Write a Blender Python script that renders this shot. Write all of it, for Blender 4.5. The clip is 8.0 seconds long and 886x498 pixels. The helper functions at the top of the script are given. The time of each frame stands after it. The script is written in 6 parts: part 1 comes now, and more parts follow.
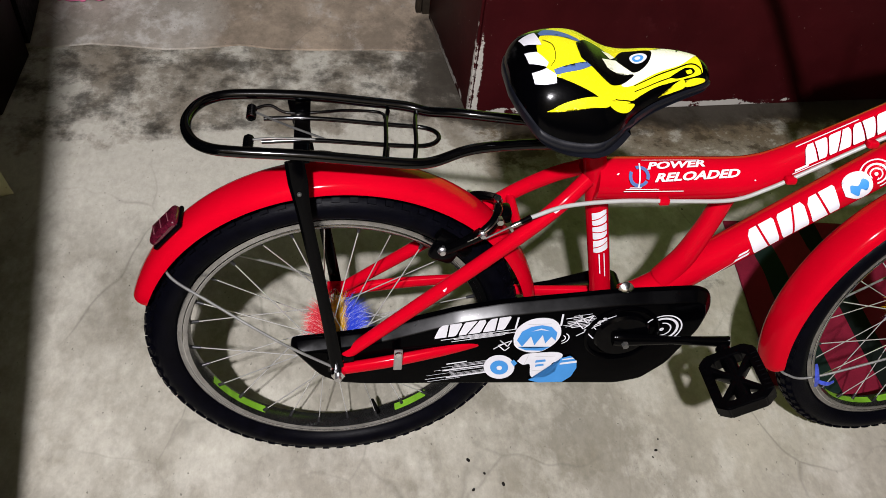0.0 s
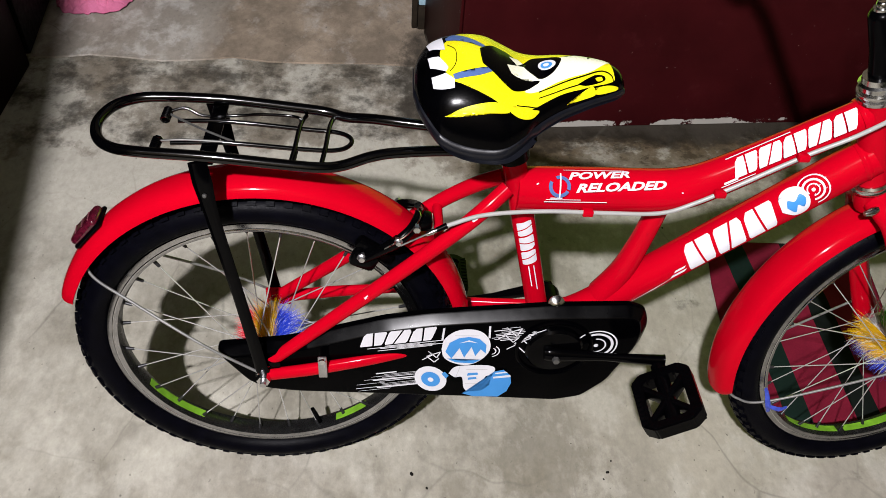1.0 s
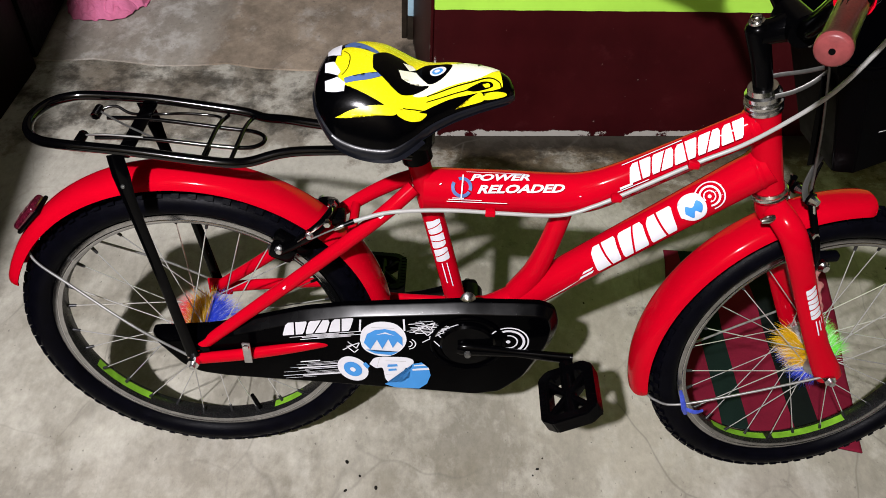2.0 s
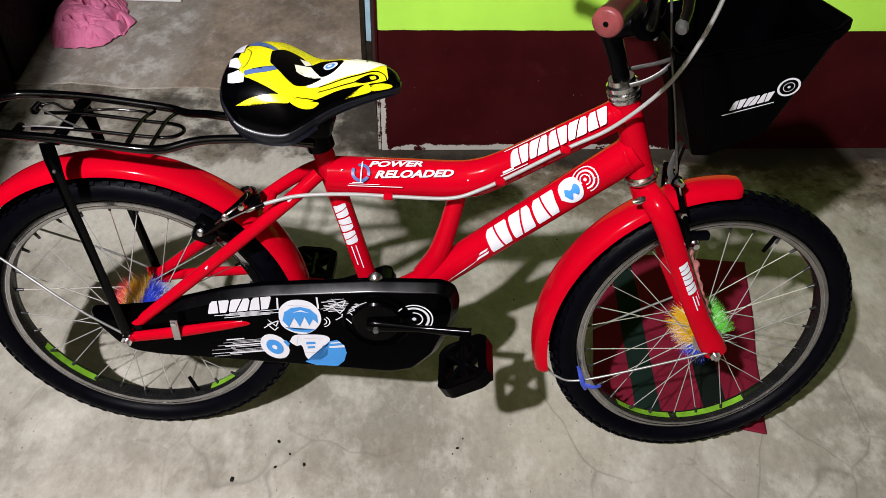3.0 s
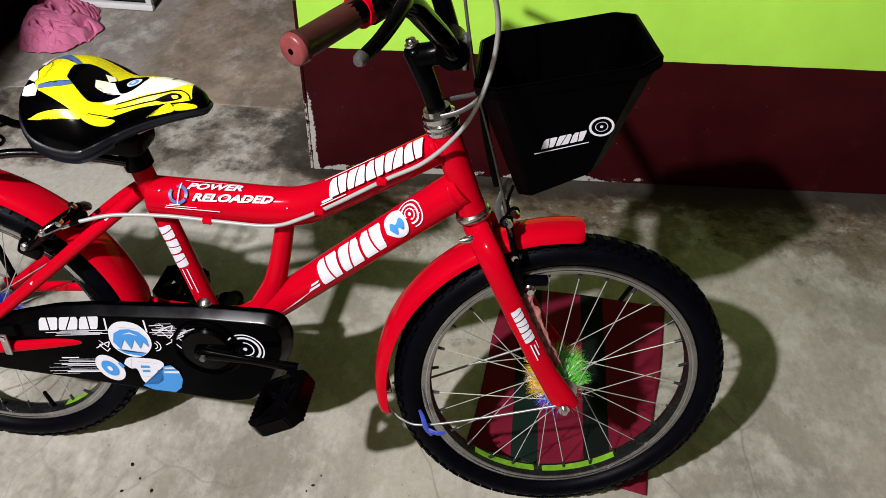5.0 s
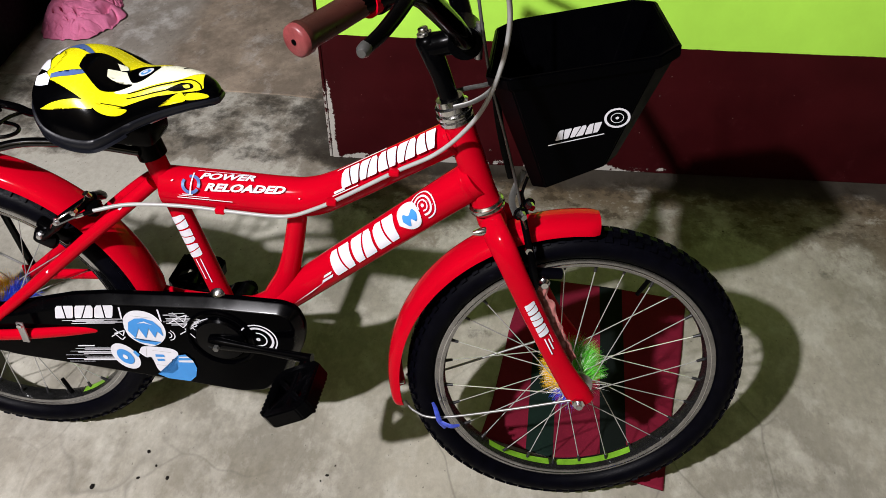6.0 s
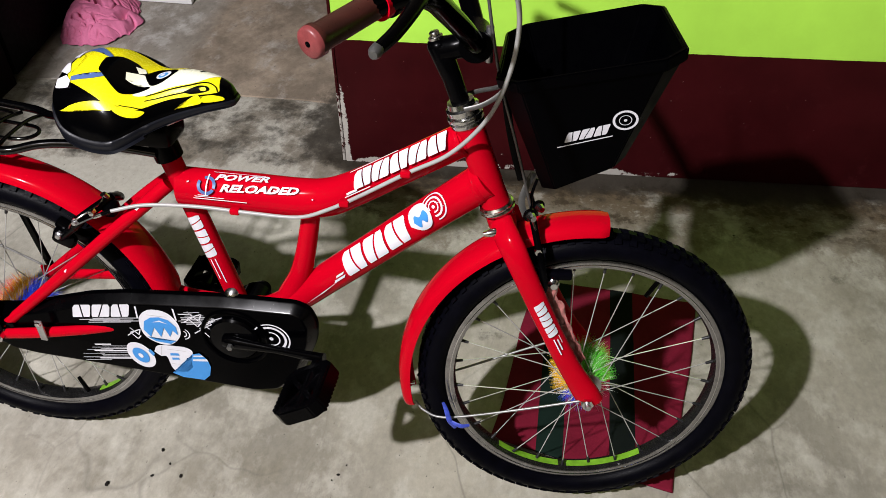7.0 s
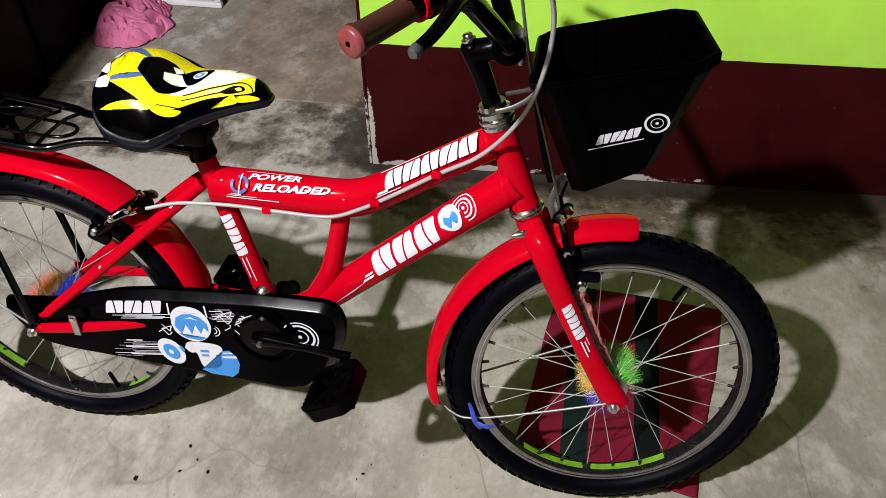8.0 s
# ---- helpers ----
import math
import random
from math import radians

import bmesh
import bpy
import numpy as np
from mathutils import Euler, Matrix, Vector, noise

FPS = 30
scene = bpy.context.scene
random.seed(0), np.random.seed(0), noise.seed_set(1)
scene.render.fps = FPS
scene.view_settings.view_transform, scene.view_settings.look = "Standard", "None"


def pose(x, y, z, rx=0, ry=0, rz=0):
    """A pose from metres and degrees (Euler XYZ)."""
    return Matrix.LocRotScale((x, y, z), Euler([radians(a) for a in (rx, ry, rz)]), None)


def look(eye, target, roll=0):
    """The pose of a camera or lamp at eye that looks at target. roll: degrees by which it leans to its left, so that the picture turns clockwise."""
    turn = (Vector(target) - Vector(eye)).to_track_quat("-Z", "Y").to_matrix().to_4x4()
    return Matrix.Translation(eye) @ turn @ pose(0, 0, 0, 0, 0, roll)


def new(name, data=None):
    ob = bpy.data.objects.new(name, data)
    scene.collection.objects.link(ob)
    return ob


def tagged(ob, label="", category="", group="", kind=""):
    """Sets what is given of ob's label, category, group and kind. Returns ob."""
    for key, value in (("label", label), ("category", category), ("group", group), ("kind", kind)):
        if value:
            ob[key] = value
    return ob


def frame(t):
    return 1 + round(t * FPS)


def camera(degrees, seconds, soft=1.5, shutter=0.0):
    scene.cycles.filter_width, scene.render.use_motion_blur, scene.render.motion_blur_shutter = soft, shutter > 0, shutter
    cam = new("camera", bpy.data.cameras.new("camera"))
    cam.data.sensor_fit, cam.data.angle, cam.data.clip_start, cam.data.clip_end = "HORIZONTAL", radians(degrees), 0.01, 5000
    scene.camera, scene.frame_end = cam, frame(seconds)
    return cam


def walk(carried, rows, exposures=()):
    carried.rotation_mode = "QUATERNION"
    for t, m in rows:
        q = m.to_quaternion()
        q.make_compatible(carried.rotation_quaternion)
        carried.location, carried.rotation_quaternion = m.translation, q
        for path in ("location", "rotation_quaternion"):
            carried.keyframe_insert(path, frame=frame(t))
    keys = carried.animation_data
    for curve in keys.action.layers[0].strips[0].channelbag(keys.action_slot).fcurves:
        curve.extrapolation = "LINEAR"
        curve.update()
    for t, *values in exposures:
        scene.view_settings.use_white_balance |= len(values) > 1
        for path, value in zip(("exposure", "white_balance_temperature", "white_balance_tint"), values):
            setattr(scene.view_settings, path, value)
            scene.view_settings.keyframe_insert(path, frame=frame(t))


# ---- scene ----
cam = camera(57.1, 8.0, soft=0.75)
PATH = [
    (0, (-0.007, -0.630, 1.127), (0.2675, 0.683, -0.356), 7.5),
    (0.5, (0.0465, -0.620, 1.127), (0.285, 0.703, -0.354), 6.65),
    (1, (0.146, -0.647, 1.1205), (0.297, 0.7147, -0.337), 4.95),
    (1.5, (0.238, -0.661, 1.141), (0.310, 0.7035, -0.3195), 3.75),
    (2.8, (0.421, -0.802, 1.166), (0.43, 0.642, -0.218), 2.3),
    (3, (0.454, -0.825, 1.174), (0.458, 0.63, -0.198), 1.9),
    (3.5, (0.531, -0.843, 1.187), (0.515, 0.638, -0.157), 1.3),
    (4, (0.637, -0.804, 1.175), (0.582, 0.69, -0.154), 1.8),
    (4.5, (0.72, -0.767, 1.163), (0.622, 0.722, -0.17), 1.9),
    (6, (0.767, -0.729, 1.153), (0.57, 0.714, -0.219), 0.2),
    (6.5, (0.767, -0.738, 1.154), (0.553, 0.707, -0.213), -0.1),
    (7, (0.772, -0.743, 1.157), (0.542, 0.706, -0.203), -0.4),
    (7.5, (0.773, -0.746, 1.157), (0.522, 0.705, -0.197), -0.6),
    (8, (0.762, -0.756, 1.158), (0.483, 0.695, -0.19), -0.9),
]
walk(cam, [(t, look(eye, target, roll)) for t, eye, target, roll in PATH])

# ---- light ----
world = bpy.data.worlds.new("world")
scene.world = world
world.use_nodes = True
world.node_tree.nodes["Background"].inputs[0].default_value = (0.02, 0.025, 0.03, 1)
world.node_tree.nodes["Background"].inputs[1].default_value = 0.2
LAMP = (-0.27, -1.46, 2.33)
bulb_light = bpy.data.lights.new("bulb_light", "POINT")
bulb_light.energy, bulb_light.shadow_soft_size, bulb_light.color = 548.0, 0.035, (0.985, 0.95, 1.0)
bulb_light_ob = new("bulb_light", bulb_light)
bulb_light_ob.location = LAMP
scene.view_settings.exposure = 0.0

# ---- materials ----
def nodes_of(name):
    m = bpy.data.materials.new(name)
    m.use_nodes = True
    nt = m.node_tree
    return m, nt, nt.nodes["Principled BSDF"]


def coords(nt, scale=1.0, kind="Object"):
    tc = nt.nodes.new("ShaderNodeTexCoord")
    mp = nt.nodes.new("ShaderNodeMapping")
    mp.inputs["Scale"].default_value = (scale, scale, scale)
    nt.links.new(tc.outputs[kind], mp.inputs[0])
    return mp.outputs[0]


def noise_node(nt, vec, scale, detail=5.0, rough=0.6):
    n = nt.nodes.new("ShaderNodeTexNoise")
    n.inputs["Scale"].default_value = scale
    n.inputs["Detail"].default_value = detail
    n.inputs["Roughness"].default_value = rough
    nt.links.new(vec, n.inputs["Vector"])
    return n.outputs["Fac"]


def ramp(nt, fac, stops):
    r = nt.nodes.new("ShaderNodeValToRGB")
    e = r.color_ramp.elements
    while len(e) < len(stops):
        e.new(0.5)
    for el, (p, c) in zip(e, stops):
        el.position = p
        el.color = (*c, 1) if len(c) == 3 else c
    nt.links.new(fac, r.inputs[0])
    return r.outputs["Color"]


def mixc(nt, fac, a, b, mode="MIX"):
    m = nt.nodes.new("ShaderNodeMix")
    m.data_type, m.blend_type = "RGBA", mode
    for sock, v in ((m.inputs[0], fac), (m.inputs[6], a), (m.inputs[7], b)):
        if isinstance(v, (int, float)):
            sock.default_value = v
        elif isinstance(v, tuple):
            sock.default_value = (*v, 1)
        else:
            nt.links.new(v, sock)
    return m.outputs[2]


def bump(nt, bsdf, height, strength, distance):
    b = nt.nodes.new("ShaderNodeBump")
    b.inputs["Strength"].default_value = strength
    b.inputs["Distance"].default_value = distance
    nt.links.new(height, b.inputs["Height"])
    nt.links.new(b.outputs[0], bsdf.inputs["Normal"])


def plain(name, col, rough=0.5, metal=0.0, coat=0.0, vary=0.12, scale=30.0, bumpy=0.0, spec=0.5):
    """A paint, plastic or metal with slight tone and gloss variation."""
    m, nt, b = nodes_of(name)
    vec = coords(nt)
    n = noise_node(nt, vec, scale)
    n2 = noise_node(nt, vec, scale * 9, 3.0)
    dark = tuple(c * (1 - vary) for c in col)
    light = tuple(min(1, c * (1 + vary)) for c in col)
    nt.links.new(ramp(nt, n, [(0.3, dark), (0.7, light)]), b.inputs["Base Color"])
    r = ramp(nt, n2, [(0.3, (rough * 0.8,) * 3), (0.75, (min(1, rough * 1.25),) * 3)])
    nt.links.new(r, b.inputs["Roughness"])
    b.inputs["Metallic"].default_value = metal
    b.inputs["Coat Weight"].default_value = coat
    b.inputs["Coat Roughness"].default_value = 0.06
    b.inputs["Specular IOR Level"].default_value = spec
    if bumpy:
        bump(nt, b, n2, bumpy, 0.001)
    return m


RED = plain("red_paint", (0.365, 0.0006, 0.008), 0.12, vary=0.07, scale=12, spec=0.05)
BLACK = plain("black_enamel", (0.0004, 0.0004, 0.0006), 0.12, spec=0.07, vary=0.2, scale=40)
ENAMEL = plain("carrier_enamel", (0.0004, 0.0004, 0.0006), 0.11, spec=0.34, vary=0.2, scale=40)
PLASTIC = plain("black_plastic", (0.0006, 0.0006, 0.0008), 0.22, vary=0.3, scale=60, bumpy=0.05, spec=0.05)
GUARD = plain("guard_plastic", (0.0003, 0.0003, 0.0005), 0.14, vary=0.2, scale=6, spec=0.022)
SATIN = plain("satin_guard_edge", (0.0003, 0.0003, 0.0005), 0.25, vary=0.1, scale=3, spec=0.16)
STAY = plain("galvanised_wire", (0.22, 0.22, 0.215), 0.4, metal=0.6, vary=0.2, scale=60)
RUBBER = plain("tyre_rubber", (0.0010, 0.0010, 0.0021), 0.42, vary=0.4, scale=50, bumpy=0.25, spec=0.035)
CHROME = plain("chrome", (0.62, 0.62, 0.63), 0.16, metal=1.0, vary=0.05, scale=40)
STEEL = plain("dull_steel", (0.48, 0.48, 0.49), 0.38, metal=1.0, vary=0.15, scale=60)
RIM = plain("rim_alloy", (0.36, 0.36, 0.37), 0.22, metal=1.0, vary=0.22, scale=60)
RIM_BED = plain("dark_rim_bed", (0.006, 0.006, 0.006), 0.28, vary=0.4, scale=60, spec=0.35)
CABLE = plain("grey_cable_sleeve", (0.27, 0.27, 0.26), 0.4, vary=0.08, scale=40)
WHITE = plain("white_decal", (0.52, 0.52, 0.55), 0.35, vary=0.06, scale=30, spec=0.2)
BLUE = plain("blue_decal", (0.04, 0.20, 0.48), 0.35, vary=0.06, scale=30, spec=0.2)
VIOLET = plain("violet_decal", (0.055, 0.10, 0.24), 0.35, vary=0.06, scale=30, spec=0.2)
YELLOW = plain("yellow_vinyl", (0.62, 0.56, 0.006), 0.26, vary=0.04, scale=30, spec=0.3)
CREAM = plain("cream_vinyl", (0.66, 0.66, 0.50), 0.26, vary=0.04, scale=30, spec=0.3)
SEATBLACK = plain("seat_vinyl", (0.0004, 0.0004, 0.0006), 0.16, vary=0.2, scale=80, bumpy=0.03, spec=0.07)
SEATEDGE = plain("seat_edge_vinyl", (0.0030, 0.0034, 0.0055), 0.34, vary=0.2, scale=80, bumpy=0.05, spec=0.30)
GRIP = plain("brown_rubber_grip", (0.042, 0.0115, 0.0085), 0.34, vary=0.25, scale=50, bumpy=0.1, spec=0.30)
GRIPEND = plain("pink_grip_end", (0.14, 0.030, 0.030), 0.36, vary=0.25, scale=70, bumpy=0.15, spec=0.25)
SPOKE_METAL = plain("spoke_wire", (0.52, 0.52, 0.50), 0.22, metal=0.6, vary=0.35, scale=60)
REFLECT = plain("dark_red_reflector", (0.045, 0.003, 0.009), 0.15, coat=0.3, vary=0.6, scale=220)
REFLECT_RIB = plain("reflector_rib", (0.17, 0.055, 0.07), 0.3, vary=0.3, scale=90)
DULL = plain("dull_bracket_steel", (0.10, 0.10, 0.095), 0.45, metal=0.7, vary=0.3, scale=60)
HEADSET = plain("headset_steel", (0.50, 0.50, 0.49), 0.20, metal=1.0, vary=0.04, scale=50)
LIME = plain("lime_sticker", (0.12, 0.27, 0.018), 0.35, vary=0.3, scale=60, spec=0.2)
BR_RED = plain("red_bristle", (0.55, 0.012, 0.03), 0.5, scale=200, spec=0.2)
BR_YEL = plain("yellow_bristle", (0.62, 0.36, 0.006), 0.5, scale=200, spec=0.2)
BR_BLU = plain("blue_bristle", (0.02, 0.06, 0.62), 0.5, scale=200)
BR_GRN = plain("green_bristle", (0.10, 0.50, 0.04), 0.5, scale=200, spec=0.2)
BR_CLR = plain("clear_bristle", (0.75, 0.74, 0.70), 0.35, scale=200)
BLUETAPE = plain("blue_tape", (0.03, 0.055, 0.36), 0.4, vary=0.4, scale=90)
NIPPLES = plain("dark_nipple_metal", (0.03, 0.03, 0.032), 0.4, metal=0.6, vary=0.2, scale=90)
FILM = plain("crumpled_clear_film", (0.30, 0.11, 0.10), 0.18, vary=0.5, scale=50, spec=0.6)
SHADEDOOR = plain("shade_black_door_paint", (0.0014, 0.0011, 0.001), 0.55, vary=0.3, scale=8, spec=0.04)
WHITEBAR = plain("white_metal_trim", (0.70, 0.70, 0.70), 0.4, vary=0.08, scale=20)
GLASSBLACK = plain("black_panel", (0.002, 0.002, 0.0024), 0.3, vary=0.2, scale=20)
GRIT = plain("dark_grit", (0.007, 0.006, 0.005), 0.8, vary=0.4, scale=100, spec=0.1)
CEILING = plain("dim_ceiling", (0.022, 0.020, 0.017), 0.8, vary=0.1, scale=3, bumpy=0.2)
PALEBLUE = plain("pale_blue_frame_paint", (0.34, 0.52, 0.62), 0.5, vary=0.15, scale=20, bumpy=0.1)
ROTTEN = plain("dark_rotten_timber", (0.020, 0.015, 0.010), 0.8, vary=0.4, scale=40, bumpy=0.3, spec=0.1)
BEIGE = plain("beige_sack", (0.56, 0.54, 0.32), 0.85, vary=0.12, scale=25, bumpy=0.2)


def concrete(name, base, pale, stain, seed, dirt_shade=None, other=None):
    """Trowelled concrete: blotches at several scales, smears, hair cracks, pits, and ground-in soil with shade painted
    in (colour, y where it starts and is full).
    """
    m, nt, b = nodes_of(name)
    vec = coords(nt)
    mp = nt.nodes.new("ShaderNodeVectorMath")
    mp.operation = "ADD"
    mp.inputs[1].default_value = (seed, seed * 0.7, 0)
    nt.links.new(vec, mp.inputs[0])
    swept = nt.nodes.new("ShaderNodeMapping")
    swept.inputs["Scale"].default_value = (1.0, 0.66, 1.0)
    nt.links.new(mp.outputs[0], swept.inputs[0])
    v = swept.outputs[0]
    long = nt.nodes.new("ShaderNodeMapping")
    long.inputs["Scale"].default_value = (0.95, 1.1, 1.0)
    long.inputs["Rotation"].default_value = (0, 0, 0.35)
    nt.links.new(v, long.inputs[0])
    big = noise_node(nt, v, 2.2, 6.0, 0.62)
    mid = noise_node(nt, v, 11.0, 7.0, 0.68)
    smear = noise_node(nt, long.outputs[0], 7.0, 7.0, 0.7)
    fine = noise_node(nt, v, 75.0, 6.0, 0.75)
    c = ramp(nt, big, [(0.32, tuple(x * 0.74 for x in base)), (0.50, base), (0.68, tuple(min(1, x * 1.28) for x in base))])
    c = mixc(nt, ramp(nt, mid, [(0.50, (0, 0, 0)), (0.60, (0.65,) * 3)]), c, pale)
    c = mixc(nt, ramp(nt, noise_node(nt, v, 4.2, 8.0, 0.72), [(0.51, (0, 0, 0)), (0.66, (0.55,) * 3)]), c, stain)
    c = mixc(nt, ramp(nt, smear, [(0.52, (0, 0, 0)), (0.70, (0.65,) * 3)]), c, tuple(min(1, x * 1.15) for x in pale))
    if other:
        # a second pour of another colour beyond x = other[1]
        sx = nt.nodes.new("ShaderNodeSeparateXYZ")
        nt.links.new(vec, sx.inputs[0])
        k = nt.nodes.new("ShaderNodeMath")
        k.operation = "MULTIPLY_ADD"
        nt.links.new(mid, k.inputs[0])
        k.inputs[1].default_value = 0.16
        nt.links.new(sx.outputs["X"], k.inputs[2])
        rng_x = nt.nodes.new("ShaderNodeMapRange")
        rng_x.inputs["From Min"].default_value, rng_x.inputs["From Max"].default_value = other[1] + 0.05, other[1] + 0.12
        nt.links.new(k.outputs[0], rng_x.inputs["Value"])
        brown = mixc(nt, ramp(nt, smear, [(0.42, (0, 0, 0)), (0.60, (1, 1, 1))]), tuple(x * 0.72 for x in other[0]), tuple(x * 1.24 for x in other[0]))
        brown = mixc(nt, ramp(nt, noise_node(nt, v, 6.0, 8.0, 0.74), [(0.52, (0, 0, 0)), (0.66, (0.6,) * 3)]), brown, pale)
        c = mixc(nt, rng_x.outputs[0], c, brown)
    if dirt_shade:
        # ground-in soil and painted-in shade along the foot of the wall that runs from item 1 at slope item 2
        (wx, wy), slope = dirt_shade[1], dirt_shade[2]
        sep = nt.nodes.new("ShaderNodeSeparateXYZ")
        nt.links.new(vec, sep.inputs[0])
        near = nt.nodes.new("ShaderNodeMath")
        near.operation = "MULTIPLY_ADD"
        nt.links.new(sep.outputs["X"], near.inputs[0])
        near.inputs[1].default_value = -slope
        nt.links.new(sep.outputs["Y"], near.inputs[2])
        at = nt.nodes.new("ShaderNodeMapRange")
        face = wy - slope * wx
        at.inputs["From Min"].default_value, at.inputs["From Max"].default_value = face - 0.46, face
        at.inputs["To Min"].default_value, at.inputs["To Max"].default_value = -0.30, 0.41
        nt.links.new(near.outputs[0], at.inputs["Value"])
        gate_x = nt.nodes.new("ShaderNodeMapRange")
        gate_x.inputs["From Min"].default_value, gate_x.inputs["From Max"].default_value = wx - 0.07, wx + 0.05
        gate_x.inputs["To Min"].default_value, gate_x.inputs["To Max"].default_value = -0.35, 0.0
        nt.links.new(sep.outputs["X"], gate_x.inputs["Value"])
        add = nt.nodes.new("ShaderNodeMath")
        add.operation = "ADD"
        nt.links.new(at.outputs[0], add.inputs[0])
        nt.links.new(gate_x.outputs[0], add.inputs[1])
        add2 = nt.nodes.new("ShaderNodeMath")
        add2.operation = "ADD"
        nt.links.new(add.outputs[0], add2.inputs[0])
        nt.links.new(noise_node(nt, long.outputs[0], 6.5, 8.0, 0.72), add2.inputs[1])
        # the doorway floor, paler the further back it lies
        worn = nt.nodes.new("ShaderNodeMapRange")
        worn.inputs["From Min"].default_value, worn.inputs["From Max"].default_value = 0.25, 0.80
        worn.inputs["To Min"].default_value, worn.inputs["To Max"].default_value = -0.20, 0.30
        nt.links.new(sep.outputs["Y"], worn.inputs["Value"])
        add3 = nt.nodes.new("ShaderNodeMath")
        add3.operation = "SUBTRACT"
        nt.links.new(noise_node(nt, v, 5.0, 7.0, 0.7), add3.inputs[0])
        nt.links.new(gate_x.outputs[0], add3.inputs[1])
        add4 = nt.nodes.new("ShaderNodeMath")
        add4.operation = "ADD"
        nt.links.new(add3.outputs[0], add4.inputs[0])
        nt.links.new(worn.outputs[0], add4.inputs[1])
        c = mixc(nt, ramp(nt, add4.outputs[0], [(0.58, (0, 0, 0)), (0.86, (0.85,) * 3)]), c, tuple(x * 1.22 for x in pale))
        c = mixc(nt, ramp(nt, add2.outputs[0], [(0.50, (0, 0, 0)), (0.58, (0.55,) * 3), (0.80, (0.92,) * 3)]), c, dirt_shade[0])
        # scuffed streaks, pale and dark, in the dirty strip
        flat = nt.nodes.new("ShaderNodeMapping")
        flat.inputs["Scale"].default_value = (0.75, 1.5, 1.0)
        flat.inputs["Rotation"].default_value = (0, 0, -0.12)
        nt.links.new(v, flat.inputs[0])
        where = ramp(nt, add.outputs[0], [(0.04, (0.04,) * 3), (0.16, (0.85,) * 3), (0.30, (0.7,) * 3)])
        streak = noise_node(nt, flat.outputs[0], 13.0, 8.0, 0.74)
        c = mixc(nt, mixc(nt, 1.0, where, ramp(nt, streak, [(0.52, (0, 0, 0)), (0.60, (0.85,) * 3)]), "MULTIPLY"), c, tuple(x * 0.95 for x in pale))
        c = mixc(nt, mixc(nt, 1.0, where, ramp(nt, streak, [(0.41, (0.95,) * 3), (0.47, (0, 0, 0))]), "MULTIPLY"), c, tuple(x * 0.40 for x in dirt_shade[0]))
        # a black line in the angle under the wall: soil with corner shade painted in
        foot_soil_shade = nt.nodes.new("ShaderNodeMapRange")
        foot_soil_shade.inputs["From Min"].default_value, foot_soil_shade.inputs["From Max"].default_value = face - 0.110, face - 0.012
        foot_soil_shade.inputs["To Min"].default_value, foot_soil_shade.inputs["To Max"].default_value = -0.10, 0.42
        nt.links.new(near.outputs[0], foot_soil_shade.inputs["Value"])
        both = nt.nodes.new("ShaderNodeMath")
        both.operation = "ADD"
        nt.links.new(foot_soil_shade.outputs[0], both.inputs[0])
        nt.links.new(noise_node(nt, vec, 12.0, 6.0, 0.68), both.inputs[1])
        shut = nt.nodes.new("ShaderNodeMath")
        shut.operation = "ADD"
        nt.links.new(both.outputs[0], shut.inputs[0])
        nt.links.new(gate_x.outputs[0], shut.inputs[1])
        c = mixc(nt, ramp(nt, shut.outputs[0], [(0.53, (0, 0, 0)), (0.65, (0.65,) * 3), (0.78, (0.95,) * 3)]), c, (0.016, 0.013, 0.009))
    # black mould and damp along the foot of the reveal
    sp = nt.nodes.new("ShaderNodeSeparateXYZ")
    nt.links.new(vec, sp.inputs[0])
    grow = noise_node(nt, v, 8.0, 9.0, 0.75)
    for axis, lo, hi, a0, a1 in (("X", -0.04, 0.27, -0.40, 0.13), ("Y", 0.62, 0.80, -0.5, 0.0), ("Y", 1.05, 1.75, 0.0, -0.5)):
        mr = nt.nodes.new("ShaderNodeMapRange")
        mr.inputs["From Min"].default_value, mr.inputs["From Max"].default_value = lo, hi
        mr.inputs["To Min"].default_value, mr.inputs["To Max"].default_value = a0, a1
        nt.links.new(sp.outputs[axis], mr.inputs["Value"])
        ad = nt.nodes.new("ShaderNodeMath")
        ad.operation = "ADD"
        nt.links.new(grow, ad.inputs[0])
        nt.links.new(mr.outputs[0], ad.inputs[1])
        grow = ad.outputs[0]
    c = mixc(nt, ramp(nt, grow, [(0.44, (0, 0, 0)), (0.52, (0.55,) * 3), (0.60, (0.9,) * 3)]), c, (0.040, 0.034, 0.026))
    c = mixc(nt, 0.30, c, ramp(nt, fine, [(0.30, (0.25,) * 3), (0.70, (0.75,) * 3)]), "OVERLAY")
    pit = noise_node(nt, v, 140.0, 2.0, 0.5)
    c = mixc(nt, ramp(nt, pit, [(0.70, (0, 0, 0)), (0.76, (0.7,) * 3)]), c, tuple(x * 0.35 for x in base))
    cr = nt.nodes.new("ShaderNodeTexVoronoi")
    cr.feature = "DISTANCE_TO_EDGE"
    cr.inputs["Scale"].default_value = 5.0
    wob = mixc(nt, 0.10, v, noise_color(nt, v, 6.0), "ADD")
    nt.links.new(wob, cr.inputs["Vector"])
    line = ramp(nt, cr.outputs["Distance"], [(0.0, (0.45,) * 3), (0.012, (0, 0, 0))])
    gate = ramp(nt, noise_node(nt, v, 1.7, 3.0), [(0.5, (0, 0, 0)), (0.62, (1, 1, 1))])
    c = mixc(nt, mixc(nt, 1.0, line, gate, "MULTIPLY"), c, tuple(x * 0.4 for x in base))
